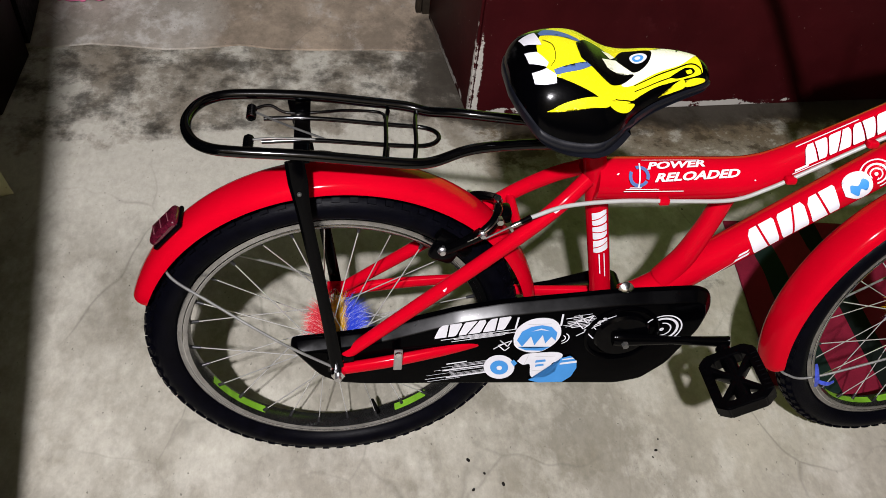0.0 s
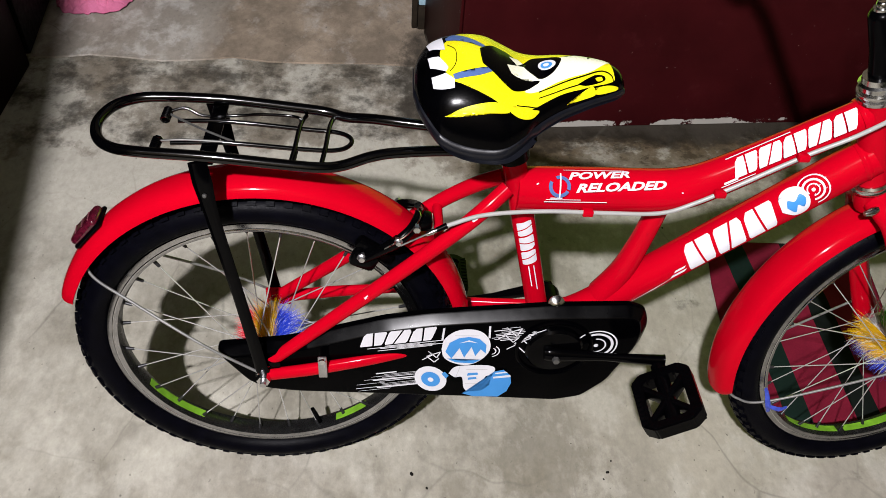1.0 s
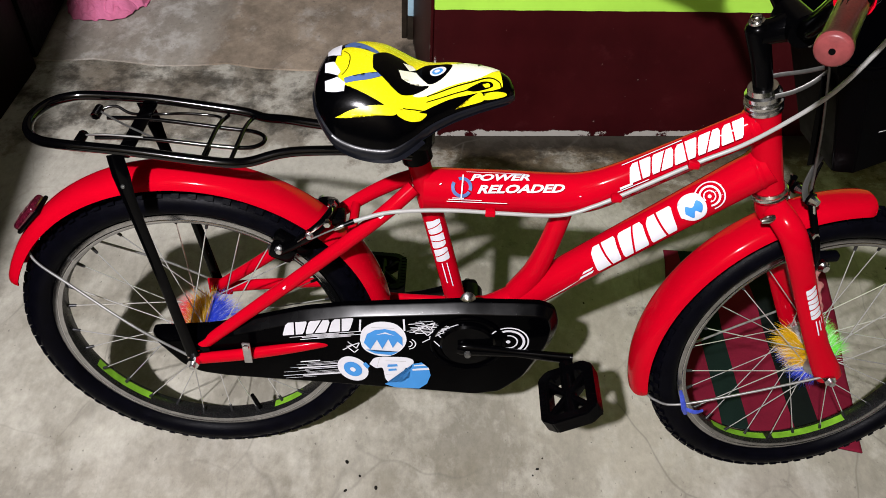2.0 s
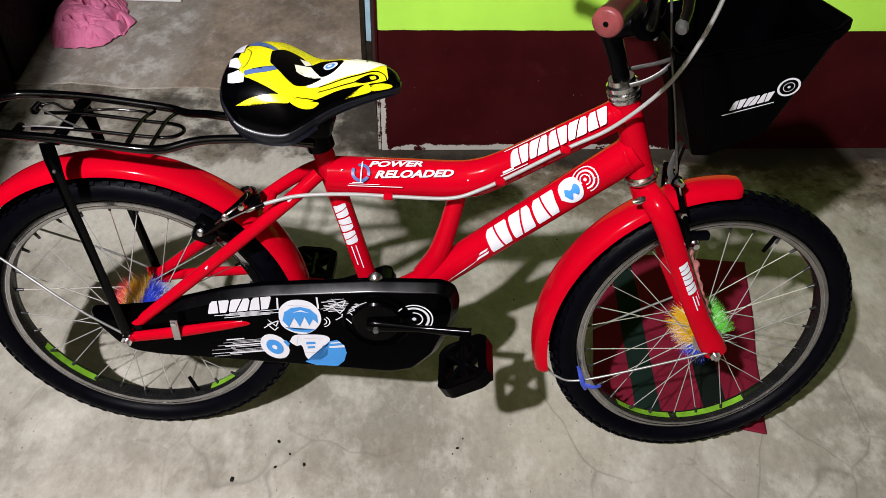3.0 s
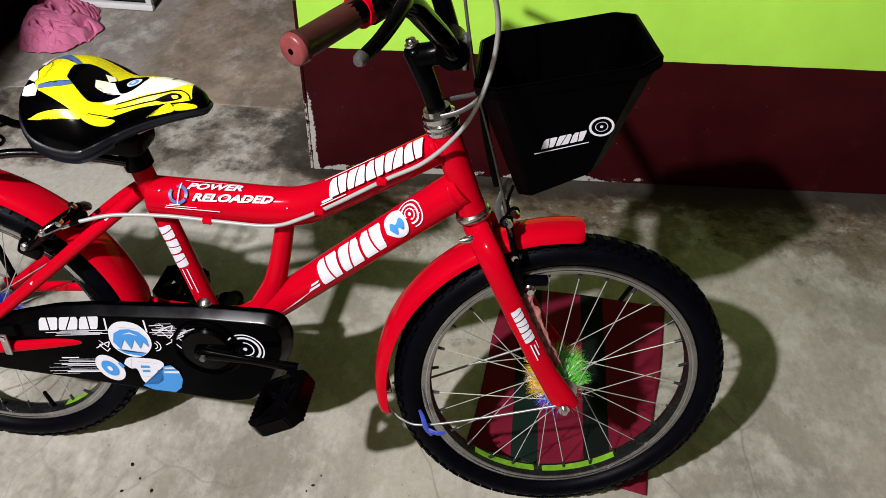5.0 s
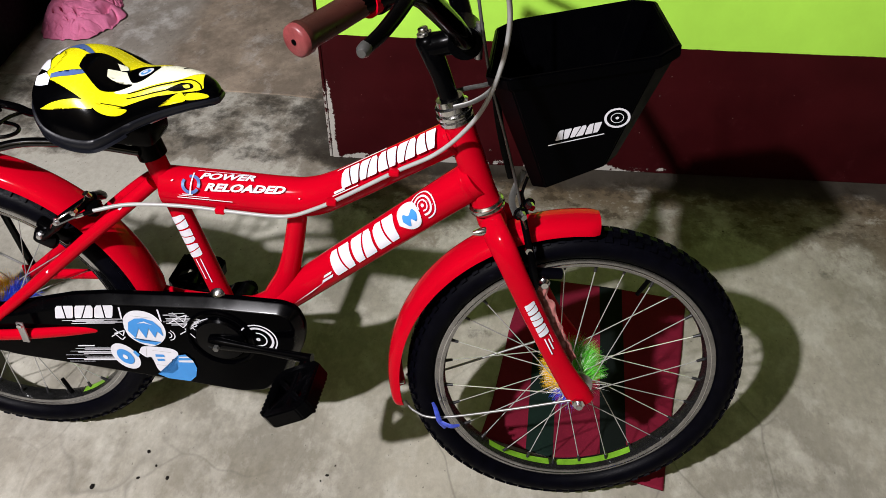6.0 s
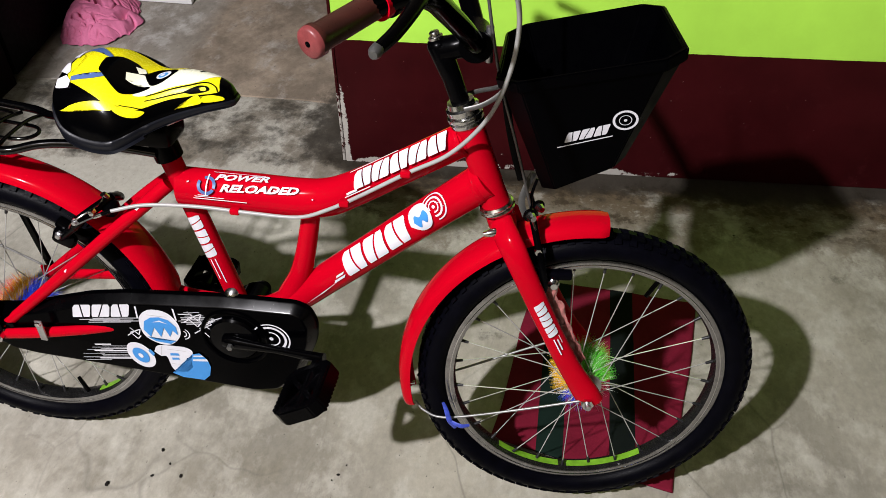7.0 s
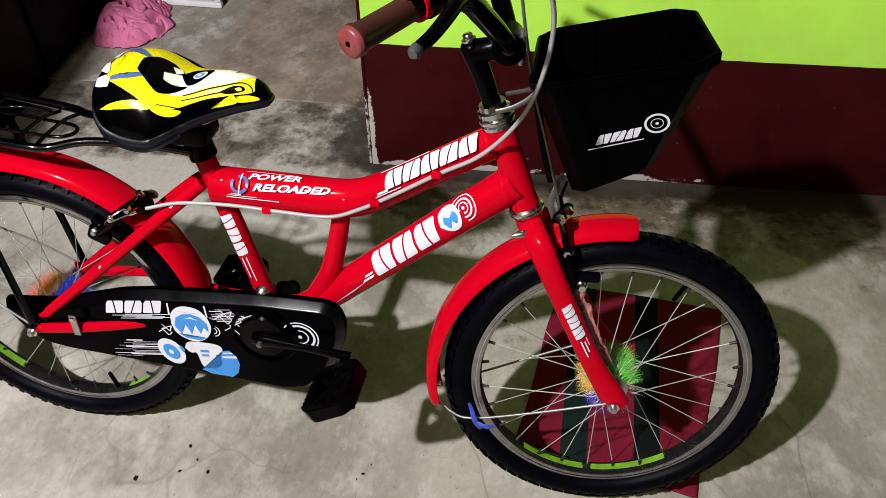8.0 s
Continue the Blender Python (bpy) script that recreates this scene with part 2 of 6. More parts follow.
    nt.links.new(c, b.inputs["Base Color"])
    nt.links.new(ramp(nt, mid, [(0.3, (0.50,) * 3), (0.7, (0.80,) * 3)]), b.inputs["Roughness"])
    b.inputs["Specular IOR Level"].default_value = 0.2
    bump(nt, b, mixc(nt, 0.35, mid, fine), 0.22, 0.004)
    return m


def noise_color(nt, vec, scale):
    n = nt.nodes.new("ShaderNodeTexNoise")
    n.inputs["Scale"].default_value = scale
    nt.links.new(vec, n.inputs["Vector"])
    return n.outputs["Color"]


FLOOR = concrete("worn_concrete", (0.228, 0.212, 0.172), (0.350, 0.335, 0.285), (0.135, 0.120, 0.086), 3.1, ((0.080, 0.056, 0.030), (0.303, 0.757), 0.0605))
FLOOR2 = concrete("back_room_concrete", (0.30, 0.272, 0.228), (0.50, 0.48, 0.44), (0.130, 0.108, 0.080), 8.4, None, ((0.262, 0.212, 0.158), -0.27))


def wall_paint(name, low, high, edge, chip=True):
    """Painted plaster: a dado colour up to the edge height (object z), another colour above, chips near the floor."""
    m, nt, b = nodes_of(name)
    vec = coords(nt)
    sep = nt.nodes.new("ShaderNodeSeparateXYZ")
    nt.links.new(vec, sep.inputs[0])
    n = noise_node(nt, vec, 6.0, 5.0, 0.6)
    lowc = ramp(nt, n, [(0.3, tuple(x * 0.75 for x in low)), (0.72, tuple(x * 1.25 for x in low))])
    highc = ramp(nt, noise_node(nt, vec, 3.5, 6.0, 0.62), [(0.32, tuple(x * 0.84 for x in high)), (0.62, high)])
    wob = nt.nodes.new("ShaderNodeMath")
    wob.operation = "MULTIPLY_ADD"
    nt.links.new(noise_node(nt, vec, 14.0), wob.inputs[0])
    wob.inputs[1].default_value = 0.006
    nt.links.new(sep.outputs["Z"], wob.inputs[2])
    cut = nt.nodes.new("ShaderNodeMath")
    cut.operation = "GREATER_THAN"
    nt.links.new(wob.outputs[0], cut.inputs[0])
    cut.inputs[1].default_value = edge + 0.003
    c = mixc(nt, cut.outputs[0], lowc, highc)
    # above 0.72, out of view, a duller band added to cut green bounce
    over = nt.nodes.new("ShaderNodeMath")
    over.operation = "GREATER_THAN"
    nt.links.new(wob.outputs[0], over.inputs[0])
    over.inputs[1].default_value = 0.72
    c = mixc(nt, over.outputs[0], c, ramp(nt, n, [(0.3, (0.085, 0.070, 0.045)), (0.7, (0.120, 0.100, 0.066))]))
    if chip:
        # flaked paint: a ragged strip at the foot and scattered specks
        sp = noise_node(nt, vec, 30.0, 6.0, 0.78)
        near = ramp(nt, sep.outputs["Z"], [(0.0, (0.40,) * 3), (0.014, (0.36,) * 3), (0.021, (0.06,) * 3), (0.17, (0.0,) * 3)])
        near = mixc(nt, 1.0, near, ramp(nt, sep.outputs["X"], [(0.62, (1.0,) * 3), (0.80, (0.22,) * 3)]), "MULTIPLY")
        add = nt.nodes.new("ShaderNodeMath")
        add.operation = "ADD"
        nt.links.new(sp, add.inputs[0])
        slow = ramp(nt, noise_node(nt, vec, 6.0, 3.0), [(0.42, (0.2,) * 3), (0.50, (1, 1, 1))])
        nt.links.new(mixc(nt, 1.0, near, slow, "MULTIPLY"), add.inputs[1])
        side = ramp(nt, sep.outputs["X"], [(0.0, (0.14,) * 3), (0.004, (0.31,) * 3), (0.011, (0.24,) * 3), (0.017, (0.0,) * 3)])
        tall = ramp(nt, sep.outputs["Z"], [(0.16, (1.0,) * 3), (0.24, (0.55,) * 3), (0.31, (0.0,) * 3)])
        strip = mixc(nt, 1.0, side, tall, "MULTIPLY")
        both = nt.nodes.new("ShaderNodeMath")
        both.operation = "ADD"
        nt.links.new(add.outputs[0], both.inputs[0])
        nt.links.new(strip, both.inputs[1])
        knock = nt.nodes.new("ShaderNodeVectorMath")
        knock.operation = "DISTANCE"
        nt.links.new(vec, knock.inputs[0])
        knock.inputs[1].default_value = (0.985, 0.0, 0.095)
        more = nt.nodes.new("ShaderNodeMath")
        more.operation = "ADD"
        nt.links.new(both.outputs[0], more.inputs[0])
        nt.links.new(ramp(nt, knock.outputs["Value"], [(0.0, (0.035,) * 3), (0.12, (0.0,) * 3)]), more.inputs[1])
        flake = ramp(nt, more.outputs[0], [(0.712, (0, 0, 0)), (0.735, (1, 1, 1))])
        dado = nt.nodes.new("ShaderNodeMath")
        dado.operation = "SUBTRACT"
        dado.inputs[0].default_value = 1.0
        nt.links.new(cut.outputs[0], dado.inputs[1])
        scuff = ramp(nt, noise_node(nt, vec, 16.0, 7.0, 0.72), [(0.58, (0, 0, 0)), (0.72, (0.5,) * 3)])
        scuff = mixc(nt, 1.0, scuff, dado.outputs[0], "MULTIPLY")
        c = mixc(nt, scuff, c, tuple(min(1, x * 1.9 + 0.006) for x in low))
        c = mixc(nt, flake, c, (0.42, 0.40, 0.36))
        tiny = noise_node(nt, vec, 105.0, 2.0, 0.5)
        few = mixc(nt, 1.0, ramp(nt, noise_node(nt, vec, 5.0, 3.0), [(0.46, (0, 0, 0)), (0.56, (1, 1, 1))]), dado.outputs[0], "MULTIPLY")
        c = mixc(nt, mixc(nt, 1.0, few, ramp(nt, tiny, [(0.735, (0, 0, 0)), (0.755, (0.85,) * 3)]), "MULTIPLY"), c, (0.30, 0.24, 0.22))
    nt.links.new(c, b.inputs["Base Color"])
    b.inputs["Roughness"].default_value = 0.45
    b.inputs["Specular IOR Level"].default_value = 0.05
    bump(nt, b, noise_node(nt, vec, 25.0, 5.0), 0.12, 0.004)
    return m


MAROON, GREEN = (0.034, 0.0036, 0.0046), (0.43, 0.80, 0.085)
WALLPAINT = wall_paint("two_tone_wall_paint", MAROON, GREEN, 0.318)
ENDPAINT = wall_paint("door_reveal_paint", MAROON, GREEN, 0.420)
# the two-tone paint with shade put into it, so these walls bounce little
SHADEPAINT = wall_paint("shade_wall_paint", (0.006, 0.0012, 0.0012), (0.026, 0.040, 0.012), 0.318, chip=False)


def cloth_material(name, bands, scale, base_rough=0.9):
    m, nt, b = nodes_of(name)
    vec = coords(nt)
    sep = nt.nodes.new("ShaderNodeSeparateXYZ")
    nt.links.new(vec, sep.inputs[0])
    r = nt.nodes.new("ShaderNodeValToRGB")
    r.color_ramp.interpolation = "CONSTANT"
    e = r.color_ramp.elements
    while len(e) < len(bands):
        e.new(0.5)
    for el, (p, c) in zip(e, bands):
        el.position, el.color = p, (*c, 1)
    k = nt.nodes.new("ShaderNodeMath")
    k.operation = "MULTIPLY_ADD"
    nt.links.new(sep.outputs["X"], k.inputs[0])
    k.inputs[1].default_value, k.inputs[2].default_value = scale, 0.5
    nt.links.new(k.outputs[0], r.inputs[0])
    weave = noise_node(nt, vec, 260.0, 3.0)
    blot = noise_node(nt, vec, 14.0, 4.0)
    c = mixc(nt, 0.45, r.outputs["Color"], ramp(nt, blot, [(0.3, (0.3,) * 3), (0.7, (0.7,) * 3)]), "OVERLAY")
    c = mixc(nt, 0.14, c, ramp(nt, weave, [(0.3, (0.25,) * 3), (0.7, (0.75,) * 3)]), "OVERLAY")
    nt.links.new(c, b.inputs["Base Color"])
    b.inputs["Roughness"].default_value = base_rough
    b.inputs["Specular IOR Level"].default_value = 0.1
    bump(nt, b, weave, 0.12, 0.001)
    return m


MATCLOTH = cloth_material("striped_red_cloth", [(0.0, (0.118, 0.0055, 0.017)), (0.20, (0.004, 0.011, 0.008)), (0.335, (0.124, 0.006, 0.018)),
                                               (0.56, (0.003, 0.005, 0.004)), (0.69, (0.118, 0.0055, 0.017))], 3.0)
PINK = cloth_material("pink_cotton", [(0.0, (0.55, 0.15, 0.265)), (0.5, (0.57, 0.155, 0.275))], 1.0)
MAGENTA = cloth_material("magenta_cotton", [(0.0, (0.22, 0.020, 0.075)), (0.5, (0.24, 0.024, 0.080))], 1.0)
BULB, _nt, _b = nodes_of("frosted_bulb")
_b.inputs["Emission Color"].default_value = (1.0, 0.97, 0.95, 1)
_b.inputs["Emission Strength"].default_value = 6.0

# ---- building blocks ----
def mesh_of(name, verts, faces, smooth=True):
    me = bpy.data.meshes.new(name)
    me.from_pydata([tuple(v) for v in verts], [], faces)
    me.validate()
    bm = bmesh.new()
    bm.from_mesh(me)
    bmesh.ops.recalc_face_normals(bm, faces=bm.faces)
    bm.to_mesh(me)
    bm.free()
    for p in me.polygons:
        p.use_smooth = smooth
    return me


def part(name, me, material, parent, label="", m=None):
    """Links a mesh (or bmesh) as one object under a thing or a part."""
    if isinstance(me, bmesh.types.BMesh):
        bm, me = me, bpy.data.meshes.new(name)
        bmesh.ops.recalc_face_normals(bm, faces=bm.faces)
        bm.to_mesh(me)
        bm.free()
    if not me.materials:
        me.materials.append(material)
    ob = new(name, me)
    if parent is not None:
        ob.parent = parent
    if m is not None:
        ob.matrix_basis = m
    if label:
        ob["label"] = label
    return ob


def sharp(me, degrees=35):
    me.set_sharp_from_angle(angle=radians(degrees))
    return me


def bevelled(bm, width, segments=2):
    bmesh.ops.bevel(bm, geom=list(bm.edges), offset=width, segments=segments, affect="EDGES", profile=0.5)
    for f in bm.faces:
        f.smooth = True
    return bm


def block(size, centre=(0, 0, 0), bevel=0.0, m=None, segments=2):
    bm = bmesh.new()
    bmesh.ops.create_cube(bm, size=1.0, matrix=Matrix.Translation(centre) @ Matrix.Diagonal((*size, 1)))
    if bevel:
        bevelled(bm, bevel, segments)
    if m is not None:
        bm.transform(m)
    return bm


def done(bm, name="m", degrees=35):
    me = bpy.data.meshes.new(name)
    bmesh.ops.recalc_face_normals(bm, faces=bm.faces)
    for f in bm.faces:
        f.smooth = True
    bm.to_mesh(me)
    bm.free()
    return sharp(me, degrees)


def curve_points(pts, steps=8):
    """A smooth line through the points (Catmull-Rom)."""
    p = [Vector(q) for q in pts]
    if len(p) < 3:
        return p
    p = [2 * p[0] - p[1]] + p + [2 * p[-1] - p[-2]]
    out = []
    for i in range(1, len(p) - 2):
        for k in range(steps):
            t = k / steps
            out.append(0.5 * ((2 * p[i]) + (p[i + 1] - p[i - 1]) * t + (2 * p[i - 1] - 5 * p[i] + 4 * p[i + 1] - p[i + 2]) * t * t
                              + (3 * p[i] - p[i - 1] - 3 * p[i + 1] + p[i + 2]) * t ** 3))
    out.append(p[-2])
    return out


def tube(pts, r, seg=14, smooth=8, flat=1.0, closed=False, ends=True):
    """A round (or flattened sideways) tube along a smooth line. r: one radius, or one for each given point."""
    line = curve_points(pts, smooth) if smooth else [Vector(q) for q in pts]
    n = len(line)
    if isinstance(r, (int, float)):
        radii = [r] * n
    else:
        radii = [float(x) for x in np.interp(np.linspace(0, 1, n), np.linspace(0, 1, len(r)), r)]
    verts, faces = [], []
    ref = Vector((0, 1, 0))
    for i, c in enumerate(line):
        a, b = line[max(i - 1, 0)], line[min(i + 1, n - 1)]
        if closed:
            a, b = line[(i - 1) % n], line[(i + 1) % n]
        d = (b - a).normalized()
        side = ref - d * ref.dot(d)
        if side.length < 0.05:
            side = Vector((1, 0, 0)) - d * d.x
        side.normalize()
        ref = side
        up = d.cross(side)
        for k in range(seg):
            w = 2 * math.pi * k / seg
            verts.append(c + radii[i] * (side * math.cos(w) * flat + up * math.sin(w)))
    rings = n if closed else n - 1
    for i in range(rings):
        for k in range(seg):
            a, b = i * seg, ((i + 1) % n) * seg
            faces.append((a + k, a + (k + 1) % seg, b + (k + 1) % seg, b + k))
    if ends and not closed:
        faces.append(tuple(range(seg - 1, -1, -1)))
        faces.append(tuple((n - 1) * seg + k for k in range(seg)))
    return sharp(mesh_of("tube", verts, faces), 50)


def revolve(profile, seg=64, closed_profile=True, arc=(0, 360)):
    """Turns (radius, y) points about the y axis."""
    full = arc[1] - arc[0] >= 360
    n = seg if full else seg + 1
    verts, faces, k = [], [], len(profile)
    for i in range(n):
        a = radians(arc[0] + (arc[1] - arc[0]) * i / seg)
        for r, y in profile:
            verts.append((r * math.cos(a), y, r * math.sin(a)))
    for i in range(seg):
        for j in range(k if closed_profile else k - 1):
            a, b = i * k, ((i + 1) % n) * k
            faces.append((a + j, a + (j + 1) % k, b + (j + 1) % k, b + j))
    if not full and closed_profile:
        faces.append(tuple(range(k)))
        faces.append(tuple(seg * k + j for j in range(k)))
    return sharp(mesh_of("turned", verts, faces), 40)


def rod(a, b, r, seg=10):
    return tube([a, b], r, seg, 0)


def joined(meshes):
    bm = bmesh.new()
    for me in meshes:
        bm.from_mesh(me)
    out = bpy.data.meshes.new("joined")
    bm.to_mesh(out)
    bm.free()
    for p in out.polygons:
        p.use_smooth = True
    return sharp(out, 40)


# flat graphics, as outlines in (a, b), cut into strips and laid on a surface
def laid(outlines, place, step_a=0.006, step_b=0.003):
    bm = bmesh.new()
    for outline in outlines:
        bm.faces.new([bm.verts.new((a, b, 0)) for a, b in outline])
    bmesh.ops.triangulate(bm, faces=bm.faces, ngon_method="EAR_CLIP")
    xs, ys = [v.co.x for v in bm.verts], [v.co.y for v in bm.verts]
    for lo, hi, step, axis in ((min(xs), max(xs), step_a, 0), (min(ys), max(ys), step_b, 1)):
        k = math.floor(lo / step) + 1
        while k * step < hi:
            co, no = [0, 0, 0], [0, 0, 0]
            co[axis], no[axis] = k * step, 1
            bmesh.ops.bisect_plane(bm, geom=bm.verts[:] + bm.edges[:] + bm.faces[:], plane_co=co, plane_no=no)
            k += 1
    for v in bm.verts:
        v.co = place(v.co.x, v.co.y)
    me = bpy.data.meshes.new("graphic")
    bm.to_mesh(me)
    bm.free()
    for p in me.polygons:
        p.use_smooth = True
    return me


def on_tube(p, q, r, lift=0.0007, turn=0.0):
    """Places (along, around) on the near side of a straight tube from p to q; turn: degrees upward."""
    p, q = Vector(p), Vector(q)
    d = (q - p).normalized()
    side = Vector((0, -1, 0))
    side = (side - d * side.dot(d)).normalized()
    up = side.cross(d)
    if up.z < 0:
        up = -up

    def place(a, b):
        w = b / r + radians(turn)
        return p + d * a + (r + lift) * (side * math.cos(w) + up * math.sin(w))
    return place


def slab(a0, a1, b0, b1, lean=0.25):
    """A slanted bar of a graphic."""
    h = (b1 - b0) * lean
    return [(a0, b0), (a1, b0), (a1 + h, b1), (a0 + h, b1)]


def ellipse(a, b, ra, rb, n=24, turn=0.0, arc=(0, 360)):
    c, s = math.cos(radians(turn)), math.sin(radians(turn))
    out = []
    for k in range(n):
        w = radians(arc[0] + (arc[1] - arc[0]) * k / (n if arc[1] - arc[0] >= 360 else n - 1))
        x, y = ra * math.cos(w), rb * math.sin(w)
        out.append((a + x * c - y * s, b + x * s + y * c))
    return out


def ring_arc(a, b, r0, r1, start, end, n=18):
    """A curved stroke, as a row of quads."""
    outer = [(a + r1 * math.cos(radians(start + (end - start) * k / n)), b + r1 * math.sin(radians(start + (end - start) * k / n))) for k in range(n + 1)]
    inner = [(a + r0 * math.cos(radians(start + (end - start) * k / n)), b + r0 * math.sin(radians(start + (end - start) * k / n))) for k in range(n + 1)]
    return [[outer[k], outer[k + 1], inner[k + 1], inner[k]] for k in range(n)]


def block_mark(a0, b0, width, height, lean=0.3):
    """A maker's mark as three plain slanted blocks over a thin bar."""
    w = width / 3.25
    out = []
    for k in range(3):
        out += split_block(a0 + k * w * 1.12, a0 + k * w * 1.12 + w, b0, b0 + height, lean, k == 1)
    return out


def split_block(a0, a1, b0, b1, lean, flip=False):
    """A slanted block, cut in two by a thin diagonal gap."""
    h, w = b1 - b0, a1 - a0
    left, right = [(0.04, 0), (0.56, 0), (0.36, 1), (0.10, 1), (0, 0.80), (0, 0.10)], [(0.64, 0), (0.96, 0), (1, 0.16), (1, 0.90), (0.94, 1), (0.44, 1)]
    if flip:
        left, right = [(1 - x, y) for x, y in left][::-1], [(1 - x, y) for x, y in right][::-1]
    return [[(a0 + x * w + lean * y * h, b0 + y * h) for x, y in pts] for pts in (left, right)]


def words(text, size, shear=0.35, weight=0.0):
    """Outlines are not kept: returns the triangles of a line of text as outlines in (a, b)."""
    cu = bpy.data.curves.new("words", "FONT")
    cu.body, cu.size, cu.shear, cu.offset, cu.resolution_u = text, size, shear, weight, 3
    ob = new("words", cu)
    bpy.context.view_layer.update()
    me = bpy.data.meshes.new_from_object(ob.evaluated_get(bpy.context.evaluated_depsgraph_get()))
    tris = [[(me.vertices[i].co.x, me.vertices[i].co.y) for i in p.vertices] for p in me.polygons]
    bpy.data.objects.remove(ob)
    bpy.data.meshes.remove(me)
    return tris


def shifted(outlines, da, db, sa=1.0, sb=1.0):
    return [[(a * sa + da, b * sb + db) for a, b in o] for o in outlines]


# ---- the place ----
def wall(name, a, b, thickness, height, material, label, base=0.0):
    """A wall whose face runs from a to b on the plan; its thickness lies to the left of that way."""
    a, b = Vector((*a, 0)), Vector((*b, 0))
    d = b - a
    ob = part(name, done(block((d.length, thickness, height), (d.length / 2, thickness / 2, base + height / 2), 0.004)), material, None)
    ob.matrix_basis = Matrix.Translation(a) @ Matrix.Rotation(math.atan2(d.y, d.x), 4, "Z")
    return tagged(ob, label, "wall", kind="structure")


def ground_sheet(name, x0, x1, y0, y1, z, thick, material, label, rough_edge=0.0, cells=60):
    """A floor slab, whose nearest long edge may be broken."""
    verts, faces = [], []
    for j, (y, zz) in enumerate(((y0, z - thick), (y0, z), (y0 + 0.02, z), (y1, z))):
        for i in range(cells + 1):
            x = x0 + (x1 - x0) * i / cells
            dy = 0.0
            if j < 3 and rough_edge:
                dy = rough_edge * (noise.noise((x * 7, 3.1, 0)) + 0.6 * noise.noise((x * 23, 1.7, 0)))
            verts.append((x, y + dy + (-0.008 if j == 0 else 0), zz))
    for j in range(3):
        for i in range(cells):
            a = j * (cells + 1) + i
            faces.append((a, a + 1, a + cells + 2, a + cells + 1))
    ob = part(name, mesh_of(name, verts, faces, False), material, None)
    return tagged(ob, label, "floor", kind="structure")


WALL_A, WALL_B = (0.303, 0.757), (2.75, 0.905)
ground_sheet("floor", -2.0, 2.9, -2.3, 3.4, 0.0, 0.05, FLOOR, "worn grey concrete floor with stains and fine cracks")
ground_sheet("floor_back_room", -2.0, 2.9, 1.000, 3.4, 0.004, 0.05, FLOOR2, "darker brownish concrete floor beyond the doorway", 0.016)
# the wall ends in a splayed reveal, 0.39 m deep
north = wall("wall_north", WALL_A, WALL_B, 0.385, 2.6, WALLPAINT, "lime green wall with a maroon dado and flaked paint")
for v in north.data.vertices:
    if v.co.x < 0.1 and v.co.y > 0.3:
        v.co.x -= 0.025
reveal = part("door_reveal", done(block((0.382, 0.006, 2.59), (0.193, 0.0035, 1.297), 0.0015)), ENDPAINT, None)
reveal.matrix_basis = Matrix.Translation((*WALL_A, 0)) @ Matrix.Rotation(math.atan2(0.384, -0.048), 4, "Z")
tagged(reveal, "maroon painted reveal with flaked edges at the wall's end", "trim", kind="structure")
frame_post = part("door_frame", done(block((0.026, 0.030, 1.95), (0, 0, 1.045), 0.003)), PALEBLUE, None)
frame_post.location = (0.247, 1.166, 0)
tagged(frame_post, "pale blue painted door frame with a rotten dark foot", "door frame", kind="structure")
part("frame_foot", done(block((0.028, 0.032, 0.068), (0, 0, 0.034), 0.004)), ROTTEN, frame_post, "dark rotten foot of the frame")
part("frame_batten", done(block((0.014, 0.026, 2.02), (-0.0215, 0.002, 1.01), 0.003)), ROTTEN, frame_post, "dark timber batten")
wall("wall_north_west", (-2.0, 0.80), (-0.66, 0.757), 0.21, 2.6, SHADEPAINT, "two-tone wall beside the open doorway, shade put into its paint")
wall("wall_west", (-2.0, -2.3), (-2.0, 3.4), 0.15, 2.6, SHADEPAINT, "unseen side wall, two-tone paint darkened as shade")
wall("wall_east", (2.75, 3.4), (2.75, -2.3), 0.15, 2.6, SHADEPAINT, "two-tone painted side wall")
wall("wall_south", (2.9, -2.2), (-2.0, -2.2), 0.15, 2.6, SHADEPAINT, "two-tone painted wall behind the camera")
wall("wall_back_room", (-2.0, 3.2), (2.9, 3.2), 0.15, 2.6, SHADEPAINT, "wall of the room beyond the doorway")
# unseen slab, standing in for whatever keeps the lamp off the left floor
wall("shade_blocker", (-2.0, -0.52), (-0.3970, -0.52), 0.10, 2.6, SHADEPAINT, "unseen slab added to shade the left floor")
# closes the room out of view; its dark colour holds down the fill light
ceiling = part("ceiling", done(block((4.9, 5.7, 0.12), (0.45, 0.55, 2.66))), CEILING, None)
tagged(ceiling, "unseen ceiling, kept dark to limit bounce light", "ceiling", kind="structure")

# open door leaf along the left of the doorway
# the leaf's colour is taken near black to carry the doorway's shade
door = part("door_1", done(block((0.035, 0.86, 2.0), (-0.0175, 0.43, 1.025), 0.004)), SHADEDOOR, None)
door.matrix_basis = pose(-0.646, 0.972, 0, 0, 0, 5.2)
tagged(door, "dark door leaf standing open, its colour blackened for shade", "door", kind="structure")
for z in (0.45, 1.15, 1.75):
    part("door_panel", done(block((0.012, 0.62, 0.45 if z < 1.7 else 0.22), (-0.0005, 0.43, z), 0.004)), SHADEDOOR, door)

# the lamp that lights the room: a bulb on a bracket from the wall behind
lamp = new("wall_lamp")
lamp.location = (LAMP[0], LAMP[1], LAMP[2])
tagged(lamp, "bare white bulb on a wall bracket", "lamp")
part("bracket", tube([(0, -0.735, -0.06), (0, -0.5, 0.03), (0, -0.145, 0.0)], 0.008), STEEL, lamp)
